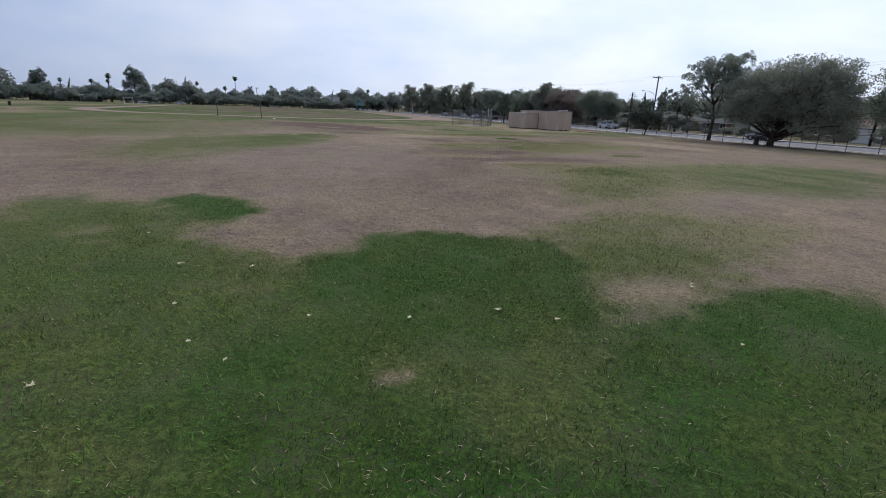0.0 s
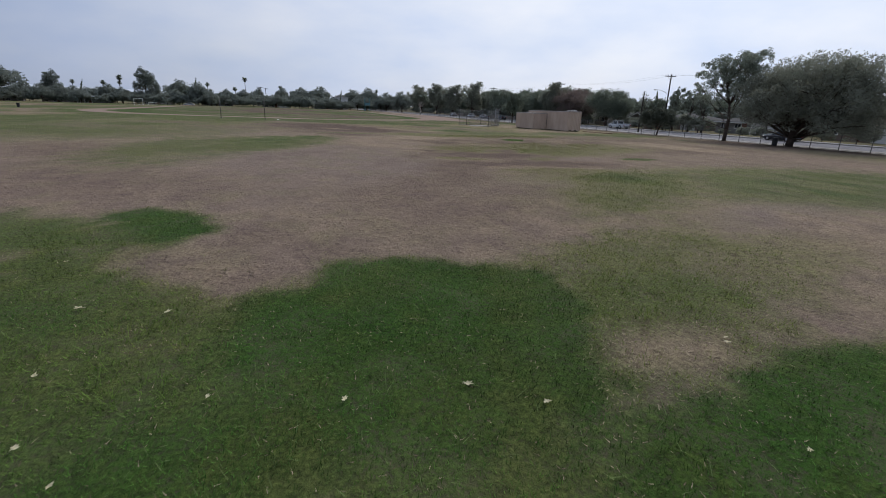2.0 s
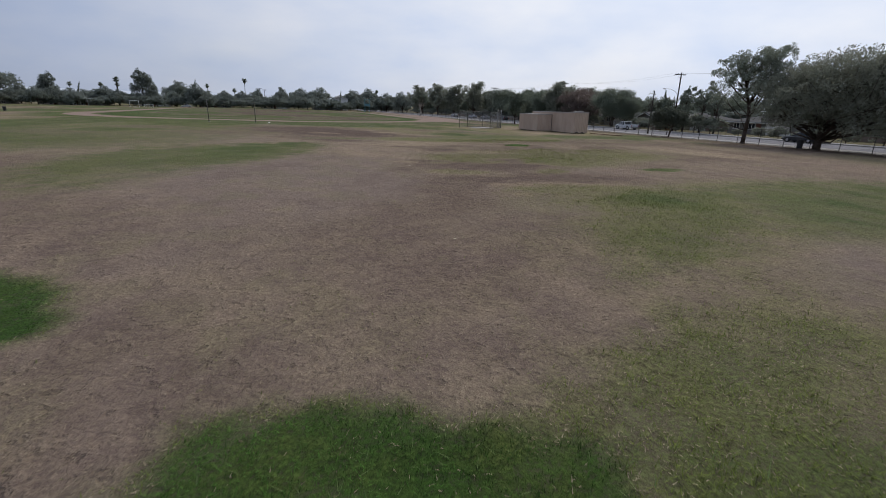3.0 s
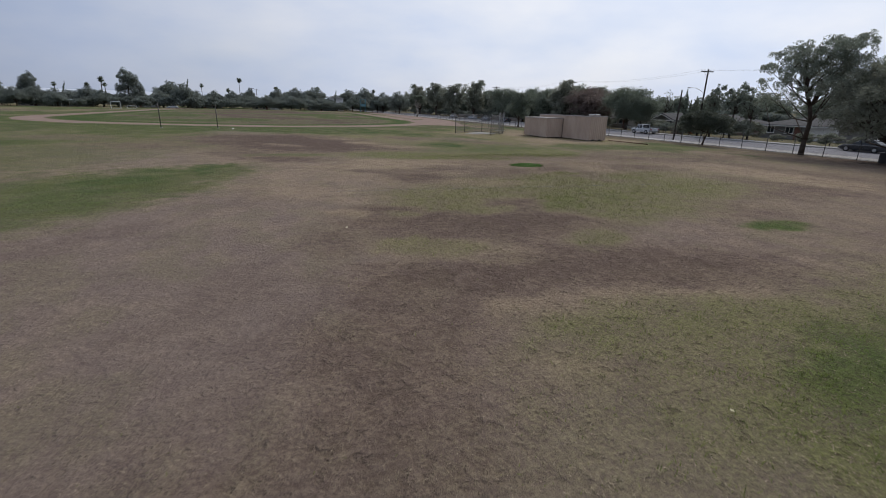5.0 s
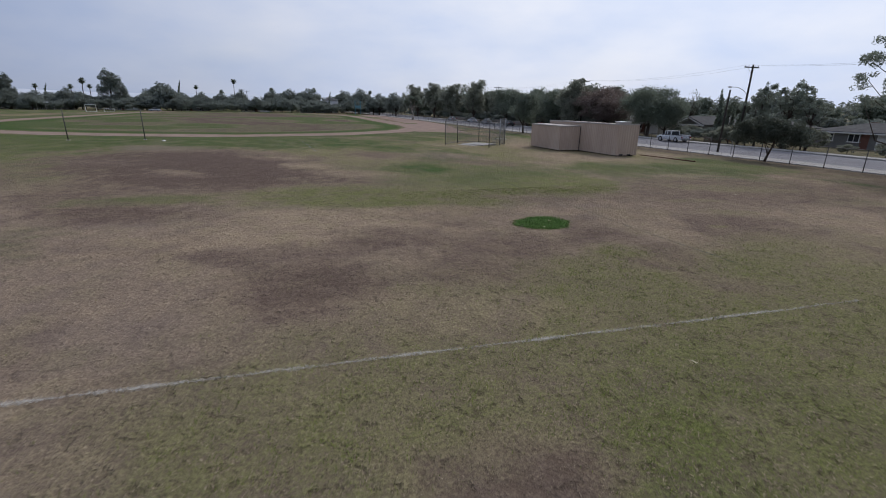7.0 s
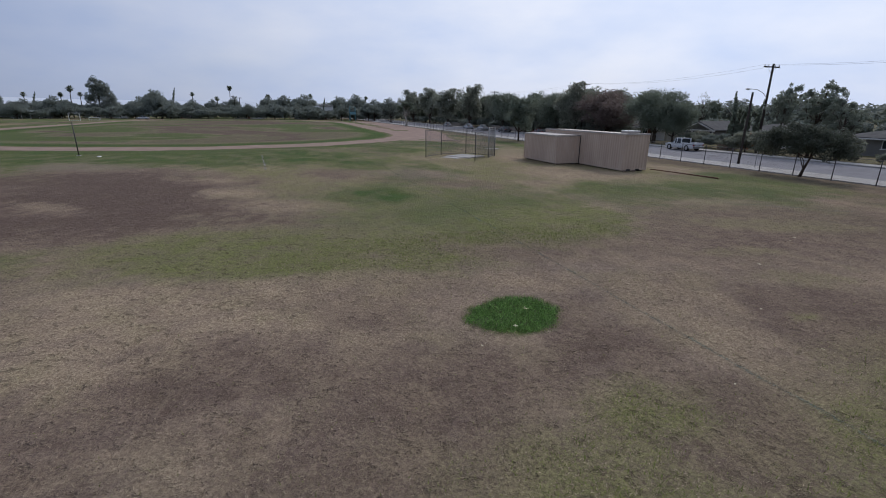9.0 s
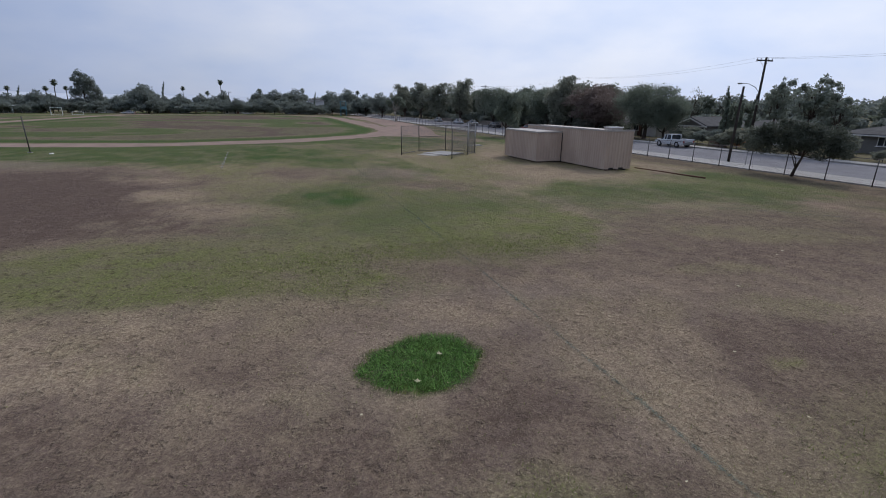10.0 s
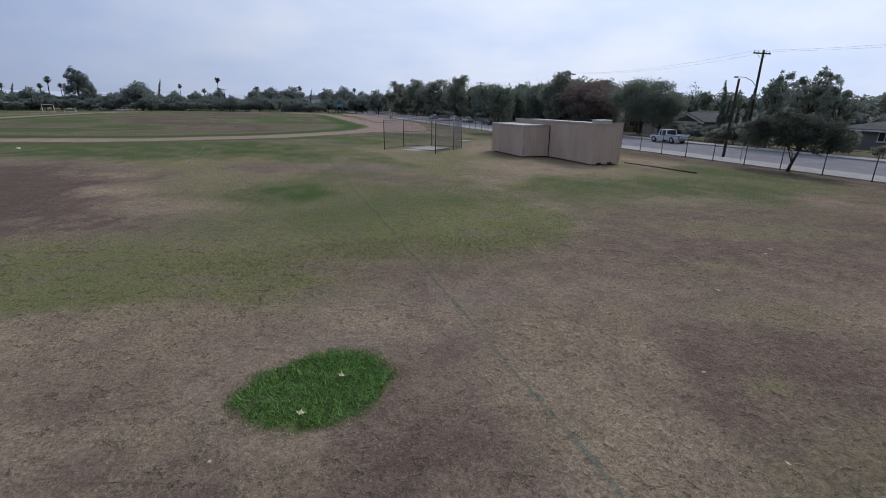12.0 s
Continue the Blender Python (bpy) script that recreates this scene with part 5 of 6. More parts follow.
for y in range(24, 250, 10):
    u = fill_rng.random(4)
    again((mid_tree, far_tree)[int(u[0] * 2)], 104 + 12 * u[1], y + 5 * u[2], 0.75 + 0.3 * u[3], 360 * u[1], 0.55 + 0.25 * u[2])
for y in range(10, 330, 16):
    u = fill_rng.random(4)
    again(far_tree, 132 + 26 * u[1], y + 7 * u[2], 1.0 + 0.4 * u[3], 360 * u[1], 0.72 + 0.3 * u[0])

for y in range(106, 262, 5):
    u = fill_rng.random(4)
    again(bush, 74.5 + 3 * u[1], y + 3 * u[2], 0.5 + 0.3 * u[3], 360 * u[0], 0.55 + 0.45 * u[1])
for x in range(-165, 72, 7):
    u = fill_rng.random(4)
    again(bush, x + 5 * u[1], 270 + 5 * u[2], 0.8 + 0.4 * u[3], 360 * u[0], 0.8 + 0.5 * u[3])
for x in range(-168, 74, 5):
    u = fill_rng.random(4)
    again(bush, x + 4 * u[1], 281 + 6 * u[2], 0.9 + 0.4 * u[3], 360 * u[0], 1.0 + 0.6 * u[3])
for y in range(30, 112, 6):
    u = fill_rng.random(4)
    again(bush, 96 + 3 * u[1], y + 3 * u[2], 0.8 + 0.3 * u[3], 360 * u[0], 0.8 + 0.4 * u[1])
again(round_tree, 76.8, 92.2, 0.56, 140, 0.72)
again(bush, 75.6, 84.4, 0.38, 20, 0.5)
again(bush, 76.4, 82.4, 0.34, 80, 0.55)

bloom = grow("shrub", "garden shrub with rusty orange blooms", clumps(np.random.RandomState(65), 0.2, 2.5, 1.5, 1.5, 7, 0.45), [(0, 0, 0), (0.05, 0, 0.4), (0, 0, 1.0)], 3000, 0.10, LEAF_BLOOM, r0=0.07, seed=66, category="shrub", fill=0.25)
place(bloom, 76.0, 78.4)
bare_tree = grow("tree", "nearly leafless twiggy tree behind the houses", clumps(np.random.RandomState(67), 3.0, 8.4, 2.4, 2.4, 12, 0.4), [(0, 0, 0), (0.1, 0, 1.8), (0, 0.1, 3.4), (0.1, 0, 5)], 420, 0.14, LEAF_GUM, r0=0.2, seed=68, fill=0.2, twigs=7)
place(bare_tree, 92.0, 101.5, 1.05)

pale_gum = grow("tree", "pale-trunked forked tree at the path's edge", clumps(np.random.RandomState(101), 3.2, 8.6, 3.0, 3.4, 9, 0.36), [(0, 0, 0), (0.2, 0.1, 1.6), (-0.2, 0.3, 3.2), (-0.6, 0.2, 5.4)], 5000, 0.22, LEAF_MID, bark=PALE_BARK, r0=0.34, seed=102, fill=0.15, twigs=3)
place(pale_gum, 53.0, 178.0)


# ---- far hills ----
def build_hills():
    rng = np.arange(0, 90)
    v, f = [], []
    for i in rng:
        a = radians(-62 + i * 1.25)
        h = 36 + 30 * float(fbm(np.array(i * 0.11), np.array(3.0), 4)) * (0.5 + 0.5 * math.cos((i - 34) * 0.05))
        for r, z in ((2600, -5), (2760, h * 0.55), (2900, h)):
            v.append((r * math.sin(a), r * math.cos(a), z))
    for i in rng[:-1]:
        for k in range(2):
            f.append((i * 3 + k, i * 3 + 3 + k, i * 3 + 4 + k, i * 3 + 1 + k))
    tagged(new("backdrop", mesh_np("backdrop", v, f, HILL_HAZED, True)), "low hills on the horizon, painted pale hazy blue", "hills", kind="structure")


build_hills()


# ---- houses across the street ----
def house(x, y, width, depth, turn, walls, roof, label, ridge=1.5, gable=True, wall_h=2.5, garage=True):
    """A low house; its front faces the local -x side, its ridge runs along y (or along x with a front gable)."""
    top = empty("house", (x, y, -0.30), turn)
    tagged(top, label, "house", group="houses across the street")
    hx, hy, ov = depth / 2, width / 2, 0.55
    shell = bmesh.new()
    box(shell, (0, 0, wall_h / 2), (depth, width, wall_h))
    if gable:
        for s in (-1, 1):
            vs = [shell.verts.new(p) for p in ((s * hx, -hy, wall_h), (s * hx, hy, wall_h), (s * hx, 0, wall_h + ridge))]
            shell.faces.new(vs)
    part("wall", shell, walls, top)
    bm = bmesh.new()
    t = 0.14
    if gable:
        for s in (-1, 1):
            e = ov * ridge / hy
            a = [(-hx - ov, s * (hy + ov), wall_h - e), (hx + ov, s * (hy + ov), wall_h - e), (hx + ov, 0, wall_h + ridge), (-hx - ov, 0, wall_h + ridge)]
            lo = [bm.verts.new(p) for p in a]
            hi = [bm.verts.new((p[0], p[1], p[2] + t)) for p in a]
            bm.faces.new(hi)
            bm.faces.new(lo[::-1])
            for k in range(4):
                bm.faces.new((lo[k], lo[(k + 1) % 4], hi[(k + 1) % 4], hi[k]))
    else:
        r = max(hy - hx, 0.5)
        e = ov * ridge / hx
        base = [(-hx - ov, -hy - ov), (hx + ov, -hy - ov), (hx + ov, hy + ov), (-hx - ov, hy + ov)]
        for dz, flip in ((0, True), (t, False)):
            c = [bm.verts.new((px, py, wall_h - e + dz)) for px, py in base]
            ra, rb = bm.verts.new((0, -r, wall_h + ridge + dz)), bm.verts.new((0, r, wall_h + ridge + dz))
            for f in ((c[0], c[1], ra), (c[1], c[2], rb, ra), (c[2], c[3], rb), (c[3], c[0], ra, rb)):
                bm.faces.new(f[::-1] if flip else f)
        bmesh.ops.bridge_loops(bm, edges=[q for q in bm.edges if len(q.link_faces) == 1])
    part("roof", bm, roof, top)
    if gable:
        bm = bmesh.new()
        for s in (-1, 1):
            a, b = Vector((-hx - ov - 0.03, s * (hy + ov), wall_h - ov * ridge / hy)), Vector((-hx - ov - 0.03, 0, wall_h + ridge))
            d = (b - a).normalized()
            q = d.cross(Vector((1, 0, 0))) * s * -0.22
            vs = [bm.verts.new(p) for p in (a, b, b + q, a + q)]
            f = bm.faces.new(vs)
            g = bmesh.ops.extrude_face_region(bm, geom=[f])
            bmesh.ops.translate(bm, verts=[v for v in g["geom"] if isinstance(v, bmesh.types.BMVert)], vec=(-0.04, 0, 0))
        part("bargeboard", bm, TRIM, top, "white painted bargeboard")
    bm = bmesh.new()
    box(bm, (-hx - ov - 0.02, 0, wall_h - 0.16), (0.05, width + 1.0, 0.16))
    part("fascia", bm, TRIM, top)
    fx = -hx - 0.02
    spots = [(-0.30, 1.6, 1.1), (0.12, 1.3, 1.0), (0.36, 1.2, 1.0)]
    if garage:
        spots = spots[1:]
        g = part("garage_door", boxed((fx, -hy * 0.52, 1.05), (0.06, min(4.6, width * 0.36), 2.1), 0.01), TRIM, top, "pale panelled garage door")
        for k in range(3):
            part("panel", boxed((fx - 0.035, -hy * 0.52, 0.4 + 0.62 * k), (0.02, min(4.4, width * 0.34), 0.52), 0.006), TRIM, g)
    for f, w, h in spots:
        cy = f * width
        wd = part("window", boxed((fx - 0.01, cy, 1.45), (0.05, w, h)), GLASS, top)
        fr = bmesh.new()
        for dz in (-h / 2, h / 2):
            box(fr, (fx - 0.03, cy, 1.45 + dz), (0.09, w + 0.16, 0.08))
        for dy in (-w / 2, 0, w / 2):
            box(fr, (fx - 0.032, cy + dy, 1.45), (0.085, 0.07, h))
        part("frame", fr, TRIM, wd)
        part("sill", boxed((fx - 0.07, cy, 1.45 - h / 2 - 0.07), (0.16, w + 0.3, 0.06), 0.01), TRIM, wd)
    dr = part("door", boxed((fx - 0.01, 0.02 * width, 1.02), (0.06, 0.95, 2.04), 0.01), DOOR_RED, top, "dark painted front door")
    part("handle", boxed((fx - 0.07, 0.02 * width + 0.36, 1.0), (0.05, 0.04, 0.14), 0.01), GALV, dr)
    part("chimney", boxed((hx * 0.35, hy * 0.4, wall_h + ridge * 0.75), (0.6, 0.7, 1.0), 0.02), STUCCO_BROWN, top)
    return top


house(89.5, 82.5, 11.0, 8.0, 0, STUCCO_BROWN, ROOF_GREY, "low brown stucco house with a hipped grey shingle roof", 1.1, False, 2.3)
house(88.5, 65.2, 13.0, 8.0, 0, STUCCO_GREY, ROOF_GREY, "grey single-storey house with pale window trim", 1.0, False, 2.25)
house(89.5, 94.6, 6.2, 9.0, 0, STUCCO_GREY, ROOF_GREY, "small house with a white-edged front gable", 1.2, True, 2.3, False)
house(87.0, 103.8, 9.0, 9.0, 0, STUCCO_CREAM, ROOF_GREY, "cream house with a pale grey hipped roof behind trees", 1.7, False, 2.3)
house(88.0, 45.0, 12.0, 8.5, 0, STUCCO_BROWN, ROOF_BROWN, "brown house with a brown shingle roof", 1.5, False)
house(88.0, 28.0, 12.0, 8.5, 0, STUCCO_CREAM, ROOF_BROWN, "cream house with a brown shingle roof", 1.5, False)
for k, y in enumerate((118, 133, 149, 166, 183, 201, 220)):
    house(87.0 + (k % 3) * 0.8, y, 11.5, 8.0, 0, (STUCCO_CREAM, STUCCO_GREY, STUCCO_BROWN)[k % 3], (ROOF_GREY, ROOF_BROWN)[k % 2], "single-storey suburban house half hidden by trees", 1.4, k % 2 == 0)
for k, x in enumerate((-150, -124, -101, -86, -58, -30, 0, 28)):
    house(x, 283 + (k % 3) * 3, 14.0, 9.0, 90, (STUCCO_CREAM, STUCCO_GREY)[k % 2], (ROOF_GREY, ROOF_BROWN)[k % 2], "low pale house beyond the far trees", 1.3, False, 2.6, k % 2 == 0)
house(37.7, 297, 7.6, 7.0, 90, TRIM, ROOF_GREY, "pale two-storey building among the far trees", 0.8, False, 7.4, False)

for y0, y1 in ((108.5, 128.0), (136, 158), (170, 196)):
    w = empty("garden_wall", (73.0, (y0 + y1) / 2, -0.3))
    tagged(w, "low block garden wall facing the street", "wall")
    part("blockwork", boxed((0, 0, 0.55), (0.2, y1 - y0, 1.1), 0.01), BLOCK_WALL, w)
    part("coping", boxed((0, 0, 1.13), (0.28, y1 - y0 + 0.06, 0.07), 0.012), CONCRETE, w)


gate = empty("wooden_fence", (74.6, 80.1, -0.3))
tagged(gate, "low weathered wooden garden fence beside the street", "fence")
part("rail", boxed((0.03, 0, 0.3), (0.05, 3.0, 0.08), 0.01), TIMBER, gate)
part("rail", boxed((0.03, 0, 0.95), (0.05, 3.0, 0.08), 0.01), TIMBER, gate)
for k in range(15):
    part("board", boxed((-0.02, -1.4 + 0.2 * k, 0.6), (0.03, 0.17, 1.2 + 0.03 * (k % 3)), 0.006), TIMBER_PALE, gate)


# ---- cars ----
def loft(sections):
    """A skin through cross-sections of equal size, with closed ends."""
    bm = bmesh.new()
    rows = [[bm.verts.new(p) for p in sec] for sec in sections]
    n = len(rows[0])
    for a, b in zip(rows, rows[1:]):
        for k in range(n):
            bm.faces.new((a[k], a[(k + 1) % n], b[(k + 1) % n], b[k]))
    bm.faces.new(rows[0][::-1])
    bm.faces.new(rows[-1])
    return bm


def section(y, w, z0, z1, tuck=0.06, r=0.14):
    """A rounded cross-section of a car body at length y."""
    h = w / 2
    return [(-h + tuck, y, z0), (-h, y, z0 + 0.2), (-h, y, z1 - r), (-h + r, y, z1), (h - r, y, z1), (h, y, z1 - r), (h, y, z0 + 0.2), (h - tuck, y, z0)]


def cabin_section(y, w0, w1, z0, z1):
    return [(-w0 / 2, y, z0), (-w1 / 2 - 0.02, y, z1 - 0.1), (-w1 / 2 + 0.1, y, z1), (w1 / 2 - 0.1, y, z1), (w1 / 2 + 0.02, y, z1 - 0.1), (w0 / 2, y, z0)]


def wheel(parent, x, y, r):
    side = 1 if x > 0 else -1
    tyre = part("wheel", tube(bmesh.new(), (x - side * 0.2, y, r), (x, y, r), r, r * 0.97, 20), RUBBER, parent, "black tyre")
    part("rim", tube(bmesh.new(), (x - side * 0.02, y, r), (x + side * 0.012, y, r), r * 0.62, r * 0.55, 14), RIM, tyre)


def car(x, y, turn, paint, label, kind="sedan", length=4.6):
    """A parked car; its front points along local +y."""
    top = empty("car" if kind != "pickup" else "pickup_truck", (x, y, -0.27), turn)
    tagged(top, label, "car" if kind != "pickup" else "pickup truck", group="parked vehicles")
    hl, w = length / 2, 1.78 if kind == "sedan" else 1.95
    z0, belt = (0.22, 0.86) if kind == "sedan" else (0.36, 0.96)
    nose = 0.72 if kind == "sedan" else 0.92
    body = part("body", loft([section(-hl, w * 0.9, z0 + 0.12, belt - 0.05), section(-hl + 0.12, w, z0, belt), section(-hl * 0.3, w, z0, belt + 0.02), section(hl * 0.35, w, z0, belt), section(hl - 0.35, w * 0.97, z0, nose + 0.04), section(hl, w * 0.84, z0 + 0.1, nose - 0.08)]), paint, top, smooth=False)
    if kind == "pickup":
        roof, c0, c1 = 1.60, -0.35, 1.45
        glass = [cabin_section(c0, 1.74, 1.5, belt, belt + 0.05), cabin_section(c0 + 0.08, 1.72, 1.46, belt, roof), cabin_section(c1 - 0.65, 1.72, 1.46, belt, roof), cabin_section(c1, 1.72, 1.5, belt, belt + 0.05)]
        part("cab_glass", loft(glass), GLASS, top)
        part("roof", boxed((0, (c0 + c1 - 0.55) / 2, roof), (1.42, c1 - c0 - 0.55, 0.07), 0.025), paint, top)
        for s in (-1, 1):
            for yy in (c0 + 0.05, 0.42, c1 - 0.62):
                part("pillar", boxed((s * 0.8, yy, (belt + roof) / 2), (0.12, 0.11, roof - belt), 0.02), paint, top)
        bed = bmesh.new()
        for s in (-1, 1):
            box(bed, (s * (w / 2 - 0.05), (-hl + c0) / 2, 1.0), (0.1, c0 + hl - 0.1, 0.18), 0.02)
        box(bed, (0, -hl + 0.06, 1.0), (w - 0.1, 0.08, 0.2), 0.02)
        part("bed_side", bed, paint, top)
        part("rear_bumper", boxed((0, -hl - 0.05, 0.55), (w * 0.92, 0.16, 0.2), 0.03), GALV, top)
    else:
        roof = 1.44
        glass = [cabin_section(-hl * 0.72, 1.5, 1.2, belt, belt + 0.04), cabin_section(-hl * 0.34, 1.58, 1.2, belt, roof), cabin_section(hl * 0.12, 1.58, 1.2, belt, roof), cabin_section(hl * 0.48, 1.52, 1.3, belt, belt + 0.04)]
        part("cabin_glass", loft(glass), GLASS, top)
        part("roof", boxed((0, -hl * 0.11, roof), (1.16, hl * 0.48, 0.05), 0.02), paint, top)
        for s in (-1, 1):
            part("pillar", boxed((s * 0.7, -0.1, (belt + roof) / 2), (0.08, 0.09, roof - belt - 0.04), 0.02), paint, top)
        part("rear_bumper", boxed((0, -hl - 0.02, 0.45), (w * 0.86, 0.14, 0.2), 0.04), paint, top)
    part("front_bumper", boxed((0, hl + 0.01, z0 + 0.2), (w * 0.86, 0.16, 0.22), 0.04), paint if kind == "sedan" else GALV, top)
    for s in (-1, 1):
        part("headlight", boxed((s * w * 0.35, hl - 0.04, nose - 0.14), (0.34, 0.12, 0.14), 0.03), LAMP_LENS, top)
        part("tail_light", boxed((s * w * 0.41, -hl + 0.02, belt - 0.16), (0.2, 0.1, 0.2), 0.02), TAIL_LENS, top)
        part("mirror", boxed((s * (w / 2 + 0.08), hl * 0.3, belt + 0.1), (0.18, 0.1, 0.13), 0.03), paint, top)
        for yy in (-hl * 0.58, hl * 0.64):
            wheel(top, s * (w / 2 + 0.01), yy, 0.33 if kind == "sedan" else 0.39)
    return top


car(68.4, 81.6, 0, CAR_WHITE, "white pickup truck parked at the kerb", "pickup", 4.9)
car(68.6, 47.0, 0, CAR_DARK, "dark hatchback parked at the far kerb")
car(68.4, 112.0, 0, CAR_WHITE, "white car parked at the kerb behind the containers")
car(68.4, 121.0, 0, CAR_RED, "dark red car parked at the kerb")
car(68.4, 138.0, 0, CAR_DARK, "dark car parked along the street")
car(68.5, 152.0, 0, CAR_SILVER, "silver car parked along the street")
car(68.5, 163.0, 0, CAR_WHITE, "white car parked along the street")
car(68.5, 182.0, 0, CAR_SILVER, "silver car parked far down the street")
far_car = car(-40.0, 258.0, 90, CAR_SILVER, "silver car parked beyond the running track")
far_car.location.z = gz(-40, 258)


# ---- poles and wires ----
def utility_pole(x, y, height, lamp=False):
    top = empty("utility_pole", (x, y, gz(x, y)))
    tagged(top, "tall timber utility pole with one crossarm" + (" and a street lamp arm" if lamp else ""), "utility pole", group="utility poles")
    part("shaft", tube(bmesh.new(), (0, 0, -0.3), (0, 0, height), 0.165, 0.115, 12), POLE_WOOD, top, smooth=True)
    part("crossarm", boxed((0, 0.16, height - 0.35), (2.7, 0.11, 0.14), 0.012), POLE_WOOD, top)
    br = bmesh.new()
    for s in (-1, 1):
        tube(br, (s * 0.75, 0.16, height - 0.4), (0, 0.12, height - 1.1), 0.02, sides=5)
    part("brace", br, GALV, top)
    for dx in (-1.22, -0.6, 0.6, 1.22):
        part("insulator", tube(bmesh.new(), (dx, 0.16, height - 0.29), (dx, 0.16, height - 0.08), 0.05, 0.035, 8), GALV, top)
    if lamp:
        arm = bmesh.new()
        pts = [(-0.1, 0, 6.9), (-0.9, 0, 7.5), (-2.0, 0, 7.85), (-3.2, 0, 7.9)]
        for a, b in zip(pts, pts[1:]):
            tube(arm, a, b, 0.035, sides=7)
        part("lamp_arm", arm, GALV, top)
        hd = part("lamp_head", loft([[(-3.1 - 0.75 * t, 0.17 * c * q, 7.88 + 0.09 * s * q) for c, s in ((1, 0), (0.6, 0.8), (-0.6, 0.8), (-1, 0), (-0.6, -0.7), (0.6, -0.7))] for t, q in ((0, 0.5), (0.3, 1.0), (0.8, 1.0), (1, 0.4))]), GALV, top)
        part("lens", boxed((-3.5, 0, 7.80), (0.4, 0.2, 0.05), 0.02), LAMP_LENS, hd)
    return top


POLES = [(74.5, 36.5, 10.9), (74.5, 75.6, 10.9), (74.5, 114.5, 10.7), (74.5, 157.9, 10.7), (74.5, 200.0, 10.7), (74.5, 246.0, 11.0), (74.5, -4.0, 10.9)]
for x, y, h in POLES:
    utility_pole(x, y, h, y == 75.6)
for (x, y, h), (x2, y2, h2) in zip(sorted(POLES, key=lambda p: p[1]), sorted(POLES, key=lambda p: p[1])[1:]):
    for dx in (-1.22, 1.22):
        bm = bmesh.new()
        a, b = Vector((x + dx, y + 0.16, gz(x, y) + h - 0.08)), Vector((x2 + dx, y2 + 0.16, gz(x2, y2) + h2 - 0.08))
        prev = a
        for k in range(1, 13):
            t = k / 12
            p = a.lerp(b, t) - Vector((0, 0, 0.85 * 4 * t * (1 - t)))
            tube(bm, prev, p, 0.007, sides=4)
            prev = p
        tagged(part("power_line", bm, DARK_STEEL, None), "thin dark power line sagging between utility poles", "power line", group="power lines")

stub = empty("timber_pole", (59.1, 65.5, -0.15))
tagged(stub, "plain dark timber pole standing on the pavement", "pole")
part("shaft", tube(bmesh.new(), (0, 0, -0.2), (0.12, 0, 6.75), 0.125, 0.09, 12), POLE_WOOD, stub, smooth=True)
part("cap", tube(bmesh.new(), (0.12, 0, 6.74), (0.12, 0, 6.79), 0.12, 0.10, 10), GALV, stub)
sign = empty("street_sign_post", (57.5, 62.5, -0.13))
tagged(sign, "thin grey sign post on the pavement", "sign post")
part("shaft", tube(bmesh.new(), (0, 0, 0), (0, 0, 1.6), 0.03, sides=7), GALV, sign)

utility_pole(-7.8, 300, 11.0)
utility_pole(-5.3, 300, 10.4)

for x, y in ((-2.49, 83.1), (-9.0, 82.0)):
    n = empty("net_post", (x, y, gz(x, y)))
    tagged(n, "thin dark steel net post on the field", "post", group="net posts")
    part("shaft", tube(bmesh.new(), (0, 0, -0.1), (0, 0, 3.1), 0.05, 0.045, 8), OLD_POST, n, smooth=True)
    part("collar", tube(bmesh.new(), (0, 0, 2.0), (0, 0, 2.1), 0.07, sides=8), OLD_POST, n)
    part("foot", boxed((0, 0, 0.03), (0.3, 0.3, 0.06), 0.01), CONCRETE, n)

bm = bmesh.new()
a, b = Vector((-2.49, 83.1, gz(-2.49, 83.1) + 3.05)), Vector((-9.0, 82.0, gz(-9.0, 82.0) + 3.05))
prev = a
for k in range(1, 9):
    p = a.lerp(b, k / 8) - Vector((0, 0, 0.12 * 4 * (k / 8) * (1 - k / 8)))
    tube(bm, prev, p, 0.012, sides=5)
    prev = p
tagged(part("net_cable", bm, DARK_STEEL, None), "slack dark steel cable strung between the net posts", "cable")


def goal(x, y, turn, w=3.0, h=2.1):
    top = empty("goal", (x, y, gz(x, y)), turn)
    tagged(top, "small white-painted steel goal frame on the field", "goal", group="goals")
    for s in (-1, 1):
        part("upright", tube(bmesh.new(), (s * w / 2, 0, 0), (s * w / 2, 0, h), 0.07), WHITE_PAINT, top)
        part("stay", tube(bmesh.new(), (s * w / 2, 0, h), (s * w / 2, 1.2, 0.05), 0.035), WHITE_PAINT, top)
    part("crossbar", tube(bmesh.new(), (-w / 2, 0, h), (w / 2, 0, h), 0.07), WHITE_PAINT, top)
    part("ground_bar", tube(bmesh.new(), (-w / 2, 1.2, 0.05), (w / 2, 1.2, 0.05), 0.04), WHITE_PAINT, top)


goal(-55.5, 234.0, 10, 3.2, 2.6)
goal(-52.0, 242.0, 28, 3.4, 1.0)

shelter = empty("picnic_shelter", (-84.0, 270.0, gz(-84.0, 270.0)))
tagged(shelter, "low white flat-roofed shelter at the field's far edge", "shelter")
part("roof", boxed((0, 0, 3.0), (9.5, 4.0, 0.35), 0.05), WHITE_PAINT, shelter)
for dx in (-4.4, -1.5, 1.5, 4.4):
    part("post", tube(bmesh.new(), (dx, -1.6, 0), (dx, -1.6, 2.85), 0.09), WHITE_PAINT, shelter)


